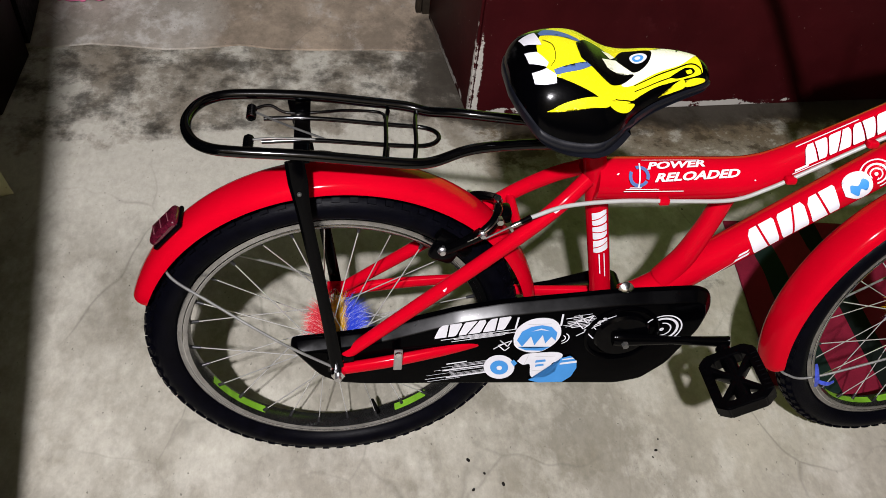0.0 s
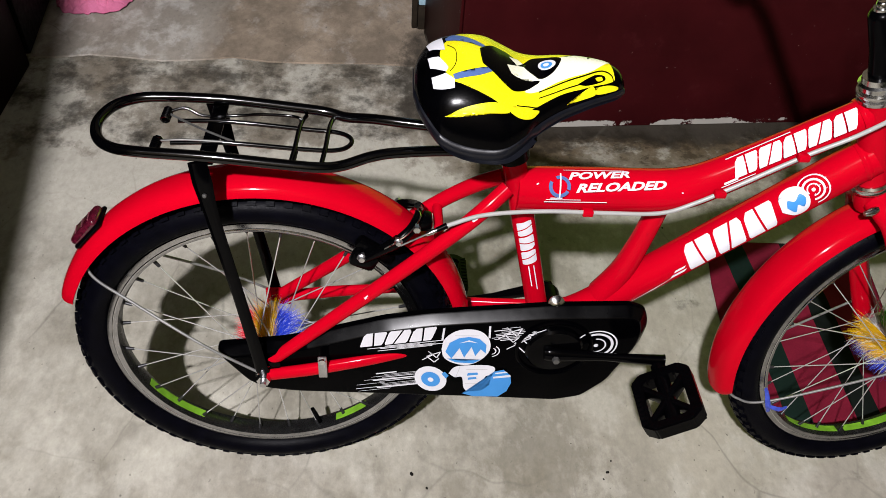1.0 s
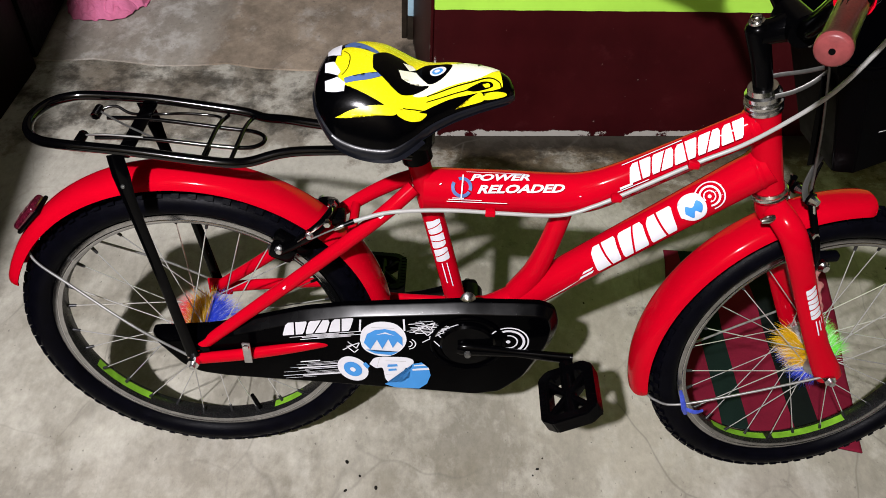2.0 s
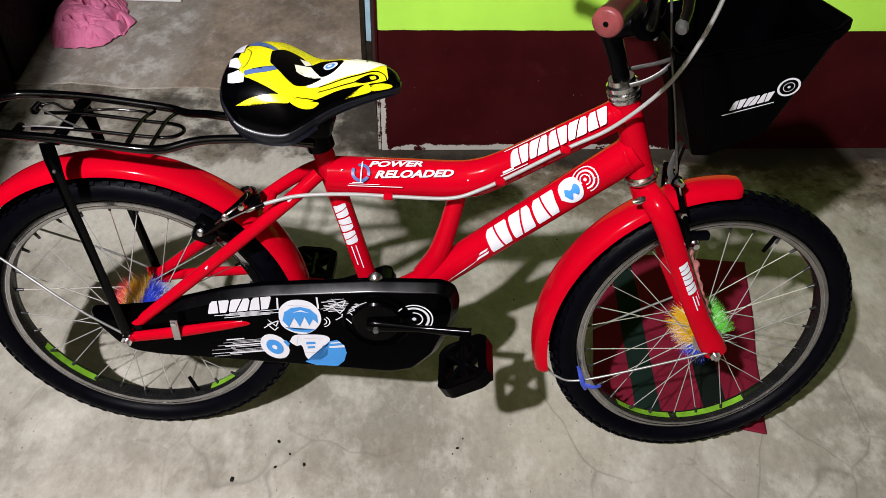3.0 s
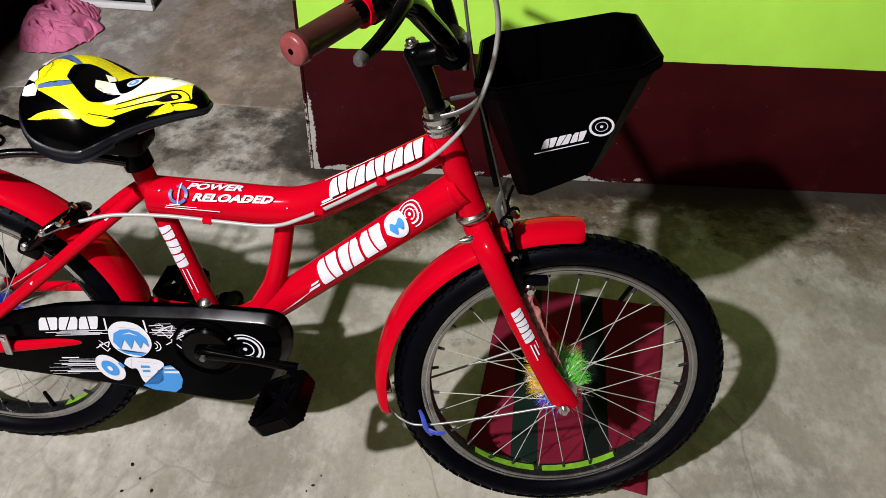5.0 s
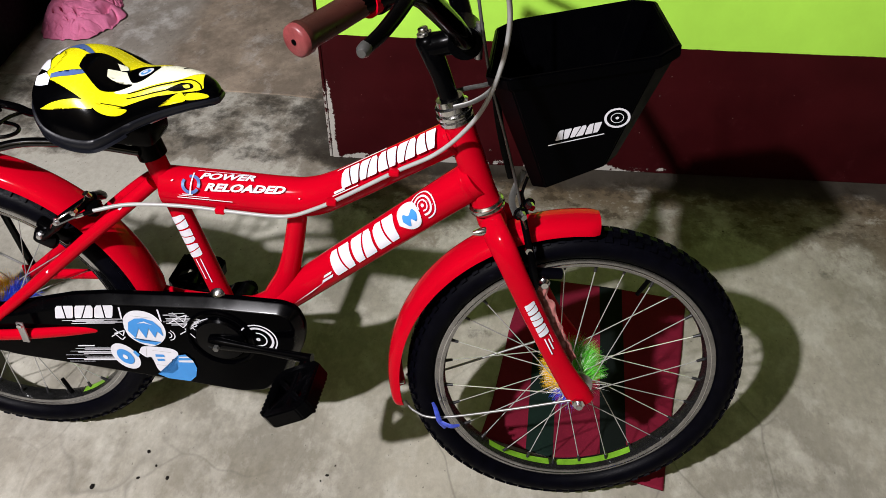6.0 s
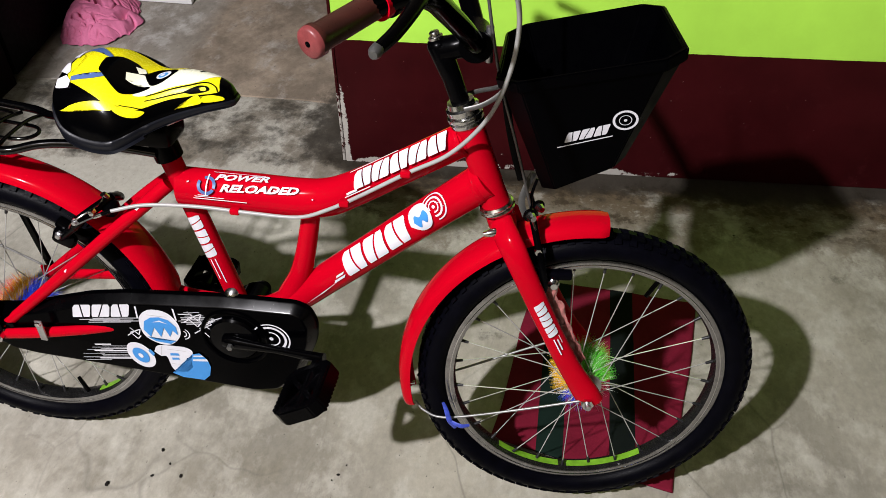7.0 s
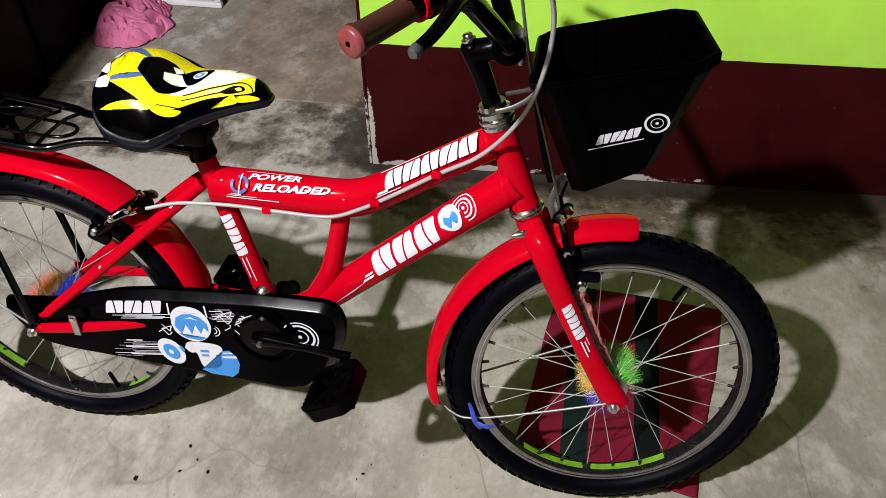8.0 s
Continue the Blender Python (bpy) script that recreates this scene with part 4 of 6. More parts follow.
# the four lines drawn smooth
_tops, _lows = curve_points(zip(U, HALF, TOP), 6), curve_points([(u, b, 0) for u, b in zip(U, LOW)], 6)
U, HALF, TOP, LOW = [p.x for p in _tops], [p.y for p in _tops], [p.z for p in _tops], [p.y for p in _lows]


def saddle_at(u, w):
    h, t, b = (float(np.interp(u, U, col)) for col in (HALF, TOP, LOW))
    k = min(abs(w) / h, 1.0)
    return b + (t - b) * (1 - k ** 2.2) ** (1 / 2.2)


def saddle_shell():
    us = np.interp(np.linspace(0, 1, 79), np.linspace(0, 1, len(U)), U)
    verts, faces, n = [], [], 33
    for u in us:
        h = np.interp(u, U, HALF)
        for k in range(n):
            a = math.pi * k / (n - 1)
            w = h * math.cos(a)
            verts.append((u, w, saddle_at(u, w)))
    for i in range(len(us) - 1):
        for k in range(n - 1):
            a, b = i * n, (i + 1) * n
            faces.append((a + k, a + k + 1, b + k + 1, b + k))
    faces.append(tuple(range(n)))
    faces.append(tuple((len(us) - 1) * n + k for k in range(n)))
    return sharp(mesh_of("saddle", verts, faces), 70)


def saddle_edge():
    """The band round the foot of the saddle, with its underside."""
    us = np.interp(np.linspace(0, 1, 79), np.linspace(0, 1, len(U)), U)
    ring = [(u, -np.interp(u, U, HALF), np.interp(u, U, LOW)) for u in us] + [(u, np.interp(u, U, HALF), np.interp(u, U, LOW)) for u in us[::-1]]
    verts, faces, n = [], [], len(ring)
    for grow, dz in ((0.0, 0.0005), (0.0022, -0.001), (0.0030, -0.006), (0.0012, -0.012), (-0.006, -0.013)):
        for u, w, z in ring:
            verts.append((u + grow * (1 if u > 0.30 else -1) * 0.5, w + math.copysign(grow, w), z + dz * (1.0 if u < 0.28 else max(0.55, 1 - (u - 0.28) * 5))))
    for j in range(4):
        for i in range(n):
            a, b = j * n, (j + 1) * n
            faces.append((a + i, a + (i + 1) % n, b + (i + 1) % n, b + i))
    h = len(us)
    for i in range(h - 1):
        a = 4 * n
        faces.append((a + i, a + i + 1, a + n - 2 - i, a + n - 1 - i))
    return sharp(mesh_of("saddle_edge", verts, faces), 50)


saddle = part("saddle", saddle_shell(), SEATBLACK, bike, "black padded saddle with yellow and white graphic")
part("edge_band", saddle_edge(), SEATEDGE, saddle, "dark grey edge band")


def on_saddle(lift):
    """Places (along, round) on the saddle; round runs from -1 at its left foot to 1 at its right foot."""
    def place(u, q):
        q = max(-0.98, min(0.98, q))
        h = float(np.interp(u, U, HALF))
        w = h * math.sin(q * math.pi / 2)
        return Vector((u, -w * (1 + lift / h), saddle_at(u, -w) + lift * (1.2 - abs(q))))
    return place


def graphic(name, outlines, material, lift, parent=saddle, label=""):
    for o in outlines:
        part(name, laid([o], on_saddle(lift), 0.004, 0.05), material, parent, label)


def soft_outline(pts, steps=5):
    return [(p.x, p.y) for p in curve_points([(*q, 0) for q in pts + [pts[0]]], steps)[:-1]]


graphic("yellow_patch", [soft_outline([(0.2162, 0.440), (0.2083, 0.344), (0.2029, 0.212), (0.2034, 0.014), (0.2101, -0.134), (0.2246, -0.300), (0.2452, -0.280), (0.2734, -0.240), (0.3005, -0.270), (0.3381, -0.370), (0.3753, -0.300), (0.3787, 0.226), (0.3823, 0.578), (0.3723, 0.693), (0.3588, 0.695), (0.3459, 0.723), (0.3248, 0.700), (0.3063, 0.616), (0.3010, 0.698), (0.2796, 0.570), (0.2642, 0.490), (0.2445, 0.452), (0.2302, 0.440)])], YELLOW, 0.0006, label="yellow printed patch")
graphic("flame_patch", [soft_outline([(0.2065, 0.793), (0.2210, 0.690), (0.2390, 0.618), (0.2620, 0.562), (0.2680, 0.575), (0.2690, 0.640), (0.2520, 0.660), (0.2320, 0.700)]),
    soft_outline([(0.2700, 0.560), (0.2840, 0.600), (0.3015, 0.765), (0.2970, 0.815), (0.2890, 0.770), (0.2765, 0.680), (0.2700, 0.620)])], YELLOW, 0.0007)
graphic("nose_patch", [soft_outline([(0.3321, 0.924), (0.3464, 0.800), (0.3562, 0.717), (0.3602, 0.746), (0.3621, 0.914), (0.3481, 0.935)]),
    soft_outline([(0.3619, 0.754), (0.3753, 0.740), (0.3861, 0.808), (0.3853, 0.933), (0.3640, 0.911)])], YELLOW, 0.0009)
graphic("cream_patch", [soft_outline([(0.3262, -0.096), (0.3599, -0.360), (0.3765, -0.290), (0.3779, -0.110), (0.3587, 0.337), (0.3322, 0.460), (0.3142, 0.467), (0.3012, 0.480), (0.2862, 0.408), (0.3016, 0.396), (0.3047, 0.326), (0.3163, 0.281), (0.3251, 0.144)])], CREAM, 0.0010, label="cream printed patch")
graphic("dark_patch", [soft_outline([(0.2421, 0.042), (0.2567, -0.066), (0.2703, -0.086), (0.2804, -0.049), (0.2881, 0.002), (0.2814, 0.062), (0.2708, 0.102), (0.2671, 0.186), (0.2714, 0.270), (0.2873, 0.227), (0.3025, 0.335), (0.2951, 0.377), (0.2844, 0.400), (0.2737, 0.410), (0.2688, 0.364), (0.2697, 0.258), (0.2608, 0.244), (0.2457, 0.246), (0.2427, 0.164)]),
    soft_outline([(0.2874, 0.019), (0.3020, -0.147), (0.3256, -0.080), (0.3237, 0.130), (0.3156, 0.276), (0.3035, 0.304), (0.2933, 0.157)]),
    soft_outline([(0.3415, 0.616), (0.3530, 0.553), (0.3593, 0.460), (0.3691, 0.471), (0.3714, 0.584), (0.3640, 0.653), (0.3521, 0.672)])], SEATBLACK, 0.0014)
graphic("cream_sliver", [[(0.2735, -0.020), (0.2833, -0.050), (0.2880, 0.011), (0.2815, 0.066)], [(0.2699, 0.120), (0.2813, 0.070), (0.2880, 0.060), (0.2944, 0.168), (0.3034, 0.329), (0.2912, 0.228), (0.2736, 0.217)]], CREAM, 0.0018)
graphic("yellow_detail", [soft_outline([(0.3600, 0.532), (0.3665, 0.509), (0.3682, 0.591), (0.3629, 0.608)])], YELLOW, 0.0018)
graphic("pale_oval", [ellipse(0.3118, 0.070, 0.0088, 0.110, 24)], WHITE, 0.0018)
graphic("blue_oval", [ellipse(0.3112, 0.080, 0.0058, 0.072, 20)], BLUE, 0.0021)
graphic("pale_dot", [ellipse(0.3108, 0.080, 0.0030, 0.036, 14)], WHITE, 0.0024)
graphic("blue_line", [soft_outline([(0.2141, 0.365), (0.2306, 0.353), (0.2452, 0.311), (0.2571, 0.234), (0.2528, 0.292), (0.2401, 0.360), (0.2233, 0.400), (0.2163, 0.417)]),
    soft_outline([(0.2088, -0.192), (0.2179, -0.239), (0.2343, -0.113), (0.2483, -0.015), (0.2442, 0.012), (0.2287, -0.051), (0.2170, -0.133), (0.2101, -0.123)])], VIOLET, 0.0012)


def stroke(points, width):
    """A thin printed line on the saddle, as a row of quads."""
    line = [(p.x, p.y) for p in curve_points([(*q, 0) for q in points], 4)]
    out = []
    for (u0, q0), (u1, q1) in zip(line, line[1:]):
        k = 1.3 * float(np.interp(u0, U, HALF))
        d = Vector((u1 - u0, (q1 - q0) * k)).normalized() * width / 2
        out.append([(u0 - d.y, q0 + d.x / k), (u1 - d.y, q1 + d.x / k), (u1 + d.y, q1 - d.x / k), (u0 + d.y, q0 - d.x / k)])
    return out


for points, width in zip([[(0.3011, 0.493), (0.3244, 0.514), (0.3478, 0.459), (0.3680, 0.347), (0.3781, 0.451), (0.3807, 0.629)], [(0.3009, 0.578), (0.3219, 0.631), (0.3401, 0.626), (0.3493, 0.596)], [(0.2099, -0.028), (0.2170, 0.066), (0.2182, 0.177), (0.2163, 0.267), (0.2113, 0.331)], [(0.2997, 0.706), (0.2888, 0.604), (0.2770, 0.563)], [(0.3586, -0.282), (0.3545, -0.058), (0.3608, -0.282)]], (0.0011, 0.0009, 0.0006, 0.0009, 0.0010)):
    part("printed_line", laid(stroke(points, width), on_saddle(0.0017), 0.004, 0.05), SEATBLACK, saddle)
graphic("maker_mark", [[(0.1936, 0.407), (0.2071, 0.348), (0.2158, 0.418), (0.2155, 0.503), (0.1953, 0.544)], [(0.1905, 0.087), (0.2014, 0.130), (0.2101, 0.288), (0.2076, 0.333), (0.1925, 0.273)], [(0.1900, -0.261), (0.2058, -0.225), (0.2075, 0.046), (0.2019, 0.021), (0.1922, -0.058)]], WHITE, 0.0018, label="white block mark")

# chain guard: a long closed case round the chain
def case_outline():
    pts = [(-0.057, 0.2745), (-0.0600, 0.258), (-0.030, 0.211), (-0.004, 0.1935), (0.035, 0.187), (0.160, 0.1810), (0.300, 0.1735), (0.382, 0.168), (0.421, 0.178),
           (0.453, 0.214), (0.480, 0.284), (0.4835, 0.316), (0.475, 0.342), (0.456, 0.3510), (0.356, 0.3485), (0.207, 0.3340), (0.150, 0.3235), (0.105, 0.3090), (0.062, 0.2945), (0.030, 0.2855), (-0.012, 0.2795)]
    return pts


def case_mesh():
    """The outline rounded, then raised in steps to a soft-edged face."""
    pts = [Vector((u, 0, v)) for u, v in case_outline()]
    n = len(pts)
    line = []
    for i, p in enumerate(pts):
        a, b = pts[i - 1], pts[(i + 1) % n]
        cut = min(0.010, (a - p).length * 0.4, (b - p).length * 0.4)
        s0, s1 = p + (a - p).normalized() * cut, p + (b - p).normalized() * cut
        for t in (0, 0.33, 0.67, 1):
            line.append(s0 * (1 - t) ** 2 + p * 2 * t * (1 - t) + s1 * t * t)
    m = len(line)
    normals = []
    for i in range(m):
        d = (line[(i + 1) % m] - line[i - 1]).normalized()
        normals.append(Vector((-d.z, 0, d.x)))
    centre = sum(line, Vector()) / m
    if sum((line[i] - centre).dot(normals[i]) for i in range(m)) > 0:
        normals = [-q for q in normals]
    verts, faces = [], []
    steps = [(0.0, -0.042), (0.0, -0.0470), (0.0010, -0.0490), (0.0020, -0.0504), (0.0095, -0.0600), (0.0104, -0.0610), (0.0118, -0.0620), (0.0135, -0.0622)]
    for inset, y in steps:
        for p, q in zip(line, normals):
            v = p + q * inset
            verts.append((v.x, y, v.z))
    for j in range(len(steps) - 1):
        for i in range(m):
            k = (i + 1) % m
            faces.append((j * m + i, j * m + k, (j + 1) * m + k, (j + 1) * m + i))
    faces.append(tuple((len(steps) - 1) * m + i for i in range(m)))
    faces.append(tuple(range(m - 1, -1, -1)))
    me = mesh_of("case", verts, faces)
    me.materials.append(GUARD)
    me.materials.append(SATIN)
    for p in me.polygons:
        if 2 * m <= p.index < 6 * m and p.center.x > 0.055:
            p.material_index = 1
    return sharp(me, 50)


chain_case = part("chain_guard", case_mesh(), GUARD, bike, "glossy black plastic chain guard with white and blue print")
face = -0.0626


def on_case(lift=0.0):
    return lambda u, v: Vector((u, face - lift, v))


def case_print(name, outlines, material, lift=0.0, label=""):
    for o in outlines:
        part(name, laid(o if isinstance(o[0], list) else [o], on_case(lift), 0.5, 0.5), material, chain_case, label)


def sloped(outlines, slope=0.163, a0=0.12):
    """The print runs along the case's rising upper edge."""
    return [[(a, v + slope * (a - a0)) for a, v in o] for o in outlines]


mark = []
for k in range(3):
    mark += split_block(0.1200 + 0.0305 * k, 0.1480 + 0.0305 * k, 0.2850, 0.3085, 0.28, k == 1)
case_print("maker_mark", sloped(mark), WHITE, 0, "white slanted block mark")
rng = random.Random(11)
streaks = []
for k in range(5):
    a0 = 0.120 + rng.uniform(0, 0.05)
    streaks.append(slab(a0, a0 + rng.uniform(0.04, 0.09), 0.2745 + 0.0019 * k, 0.2756 + 0.0019 * k, 0))
for k in range(13):
    v = 0.1985 + 0.0026 * k
    a0 = 0.112 + rng.uniform(0, 0.055)
    streaks.append(slab(a0, min(0.205, a0 + rng.uniform(0.025, 0.085)), v, v + rng.choice((0.0006, 0.0010, 0.0022)), 0))
for k in range(8):
    v = 0.2700 + 0.0031 * k
    a0 = 0.280 + rng.uniform(0, 0.020)
    streaks.append(slab(a0, a0 + rng.uniform(0.02, 0.050), v, v + rng.choice((0.0008, 0.0014)), 0))
case_print("streak", sloped(streaks), WHITE, 0.0002)
zig = []
for x0, y0, s in ((0.199, 0.262, 0.7), (0.305, 0.283, 1.1), (0.292, 0.302, 0.9), (0.322, 0.300, 0.9)):
    pts = [(0, 0), (0.018, 0.014), (0.010, 0.024), (0.026, 0.006), (0.032, 0.022), (0.008, 0.010), (0.022, -0.006), (0.030, 0.004)]
    for (a0, b0), (a1, b1) in zip(pts, pts[1:]):
        d = Vector((a1 - a0, b1 - b0)).normalized() * 0.0008
        zig.append([(x0 + s * a0 - d.y, y0 + s * b0 + d.x), (x0 + s * a1 - d.y, y0 + s * b1 + d.x), (x0 + s * a1 + d.y, y0 + s * b1 - d.x), (x0 + s * a0 + d.y, y0 + s * b0 - d.x)])
case_print("zigzag", zig, WHITE, 0.0004)
# plain angular and rounded shapes stand for the printed picture
case_print("white_shape", [soft_outline([(0.2225, 0.283), (0.2255, 0.302), (0.238, 0.316), (0.254, 0.320), (0.270, 0.316), (0.281, 0.302), (0.284, 0.284), (0.278, 0.268), (0.266, 0.256), (0.252, 0.2525), (0.236, 0.258), (0.226, 0.268)]),
                           slab(0.2215, 0.2240, 0.300, 0.322, 0.05), slab(0.2800, 0.2825, 0.304, 0.326, -0.05), ellipse(0.2113, 0.2246, 0.0200, 0.0262, 24, 24)], WHITE, 0.0006, "white rounded print")
case_print("white_shape", [soft_outline([(0.234, 0.236), (0.242, 0.249), (0.262, 0.252), (0.284, 0.252), (0.294, 0.246), (0.291, 0.234), (0.282, 0.228), (0.284, 0.210), (0.276, 0.198), (0.264, 0.197), (0.256, 0.206), (0.252, 0.228), (0.243, 0.228)])], WHITE, 0.0007, "white angular print")
case_print("blue_shape", [[(0.2275, 0.279), (0.2320, 0.296), (0.2430, 0.3045), (0.2560, 0.307), (0.2690, 0.3035), (0.2785, 0.292), (0.2790, 0.276), (0.2720, 0.284), (0.2660, 0.271), (0.2600, 0.288), (0.2520, 0.268), (0.2450, 0.286), (0.2360, 0.266)], [(0.2300, 0.266), (0.2420, 0.2585), (0.2640, 0.2565), (0.2740, 0.264), (0.2560, 0.2615), (0.2440, 0.2625)],
                          ellipse(0.2113, 0.2246, 0.0118, 0.0156, 20, 24), [(0.2585, 0.232), (0.273, 0.234), (0.2715, 0.2385), (0.2590, 0.2370)], [(0.2600, 0.2235), (0.2715, 0.2255), (0.2705, 0.2295), (0.2600, 0.2280)], [(0.2345, 0.2320), (0.2290, 0.2400), (0.2250, 0.2360), (0.2310, 0.2260)],
                          [(0.2546, 0.1955), (0.2700, 0.1890), (0.3030, 0.1885), (0.3135, 0.2000), (0.3180, 0.2180), (0.3150, 0.2330), (0.3050, 0.2440), (0.2930, 0.2400), (0.2900, 0.2260), (0.2890, 0.2120), (0.2780, 0.2010), (0.2640, 0.2000)]], BLUE, 0.0014, "blue angular print")
case_print("white_detail", [ellipse(0.2113, 0.2246, 0.0036, 0.0048, 12, 24), [(0.2930, 0.2270), (0.3160, 0.2300), (0.3150, 0.2345), (0.2925, 0.2305)], [(0.2945, 0.2360), (0.3110, 0.2385), (0.3085, 0.2410), (0.2950, 0.2385)], [(0.2440, 0.2960), (0.2560, 0.2985), (0.2680, 0.2960), (0.2560, 0.3015)]], WHITE, 0.0020)
case_print("arc_print", [ring_arc(0.2860, 0.2790, 0.0095, 0.0110, -80, 60, 10), ring_arc(0.2860, 0.2790, 0.0050, 0.0064, -80, 70, 10)], WHITE, 0.0003)
case_print("grey_detail", [slab(0.2440, 0.2445, 0.2300, 0.2490, 0.2), slab(0.2560, 0.2840, 0.2440, 0.2446, 0.1), slab(0.2570, 0.2780, 0.2150, 0.2156, 0.1), slab(0.2380, 0.2680, 0.3085, 0.3092, 0.0)], CABLE, 0.0012)
rings = []
for r0, r1, s, e in ((0.0255, 0.0275, -60, 150), (0.0190, 0.0225, -90, 130), (0.0110, 0.0130, -100, 100), (0.0, 0.0030, 0, 350)):
    rings.append(ring_arc(0.4185, 0.2905, max(r0, 0.0004), r1, s, e, 20))
case_print("ring_print", rings, WHITE, 0, "white ring print")
part("guard_bolt", revolve([(0.0, -0.004), (0.006, -0.003), (0.0105, 0.0), (0.0105, 0.002), (0.0, 0.002)], 20, False), CHROME, bike, "chrome bolt", m=Matrix.Translation((0.362, -0.045, 0.3475)) @ Matrix.Rotation(radians(-30), 4, "X"))
part("guard_clip", done(block((0.0110, 0.0030, 0.038), (0.0745, -0.0785, 0.2660), 0.0012)), STEEL, bike, "bright metal clip")
part("guard_clip_screw", revolve([(0.0, -0.003), (0.004, -0.0025), (0.0045, 0.0), (0.0, 0.0)], 12, False), CHROME, bike, m=Matrix.Translation((0.0745, -0.080, 0.279)))

# cranks, chainring boss and pedals
part("chainring_boss", revolve([(0.0, -0.0665), (0.012, -0.0665), (0.013, -0.070), (0.034, -0.069), (0.037, -0.066), (0.037, -0.060), (0.0, -0.060)], 40, False), BLACK, bike, m=Matrix.Translation(BB))
part("chainring_rim", revolve([(0.044, -0.0600), (0.0455, -0.0650), (0.048, -0.0660), (0.0500, -0.0645), (0.0510, -0.0600)], 48, False), GUARD, bike, m=Matrix.Translation(BB))
part("crank_axle", rod(BB + Vector((0, -0.076, 0)), BB + Vector((0, 0.052, 0)), 0.008), PLASTIC, bike)
RP, LP = Vector((0.491, -0.090, 0.290)), Vector((0.240, 0.090, 0.213))
for end, y, tip in ((RP, -0.072, -0.086), (LP, 0.045, 0.084)):
    c = Vector((BB.x, y, BB.z))
    e = Vector((end.x, tip, end.z))
    crank = part("crank_arm", tube([c + (c - e).normalized() * 0.013, c, (c + e) / 2, e, e + (e - c).normalized() * 0.010], [0.010, 0.0115, 0.0058, 0.0080, 0.0088], 16, 5, 0.8), BLACK if y < 0 else PLASTIC, bike)
    part("crank_bolt", revolve([(0.0, -0.004), (0.0042, -0.004), (0.0050, 0.003), (0.0, 0.003)], 6, False), DULL, crank, m=Matrix.Translation((c.x, y + math.copysign(0.010, y), c.z)))


def pedal(at, side, tilt):
    """A plastic block pedal: an open frame with cross bars."""
    m = Matrix.Translation(at) @ Matrix.Rotation(radians(tilt), 4, "Y")
    y = lambda v: side * v
    lx, ly, hz = 0.074, 0.080, 0.023
    outer = [(-lx / 2, 0.016), (-lx / 2 + 0.012, 0.006), (lx / 2 - 0.012, 0.006), (lx / 2, 0.016), (lx / 2, ly), (lx / 2 - 0.014, ly + 0.010), (-lx / 2 + 0.014, ly + 0.010), (-lx / 2, ly)]
    inner = [(-lx / 2 + 0.013, 0.024), (-lx / 2 + 0.020, 0.018), (lx / 2 - 0.020, 0.018), (lx / 2 - 0.013, 0.024), (lx / 2 - 0.013, ly - 0.006), (lx / 2 - 0.020, ly - 0.002), (-lx / 2 + 0.020, ly - 0.002), (-lx / 2 + 0.013, ly - 0.006)]
    verts, faces = [], []
    for z in (-hz / 2, hz / 2):
        verts += [(a, y(b), z) for a, b in outer] + [(a, y(b), z) for a, b in inner]
    for i in range(8):
        j = (i + 1) % 8
        faces += [(i, j, 16 + j, 16 + i), (8 + i, 8 + j, 24 + j, 24 + i), (16 + i, 16 + j, 24 + j, 24 + i), (i, j, 8 + j, 8 + i)]
    me = mesh_of("pedal", verts, faces, False)
    bm = bmesh.new()
    bm.from_mesh(me)
    bmesh.ops.bevel(bm, geom=bm.edges[:], offset=0.0018, segments=2, affect="EDGES")
    bm.to_mesh(me)
    bm.free()
    ped = part("pedal", me, PLASTIC, bike, "black plastic block pedal", m=m)
    part("pedal_axle", rod((0, y(-0.004), 0), (0, y(ly + 0.004), 0), 0.0095), PLASTIC, ped)
    for s in (-1, 1):
        for q in (-1, 1):
            part("pedal_bar", done(block((0.040, 0.0075, 0.018), (0, 0, 0), 0.0015, Matrix.Translation((s * 0.017, y(0.050 + q * 0.017), 0)) @ Matrix.Rotation(radians(45 * s * q * side), 4, "Z"))), PLASTIC, ped)
    for s in (-1, 1):
        teeth = bmesh.new()
        for k in range(9):
            for z in (-hz / 2, hz / 2):
                bmesh.ops.create_cube(teeth, size=1.0, matrix=Matrix.Translation((s * (lx / 2 - 0.005), y(0.024 + 0.0068 * k), z)) @ Matrix.Diagonal((0.007, 0.0035, 0.0024, 1)))
        part("pedal_teeth", teeth, PLASTIC, ped)
    return ped


pedal(RP + Vector((0.002, -0.006, -0.006)), -1, -31)
pedal(LP + Vector((-0.004, 0.006, -0.004)), 1, 3)

# carrier over the rear wheel
RZ = 0.566


def rail(s):
    return [(-0.100, s * 0.052, RZ + 0.003), (-0.03, s * 0.0545, RZ), (0.045, s * 0.0545, RZ - 0.008), (0.082, s * 0.053, RZ - 0.012), (0.105, s * 0.046, RZ - 0.014), (0.135, s * 0.036, RZ - 0.009),
            (0.165, s * 0.029, RZ - 0.008), (0.225, s * 0.021, RZ - 0.010), (0.286, s * 0.018, RZ - 0.016)]


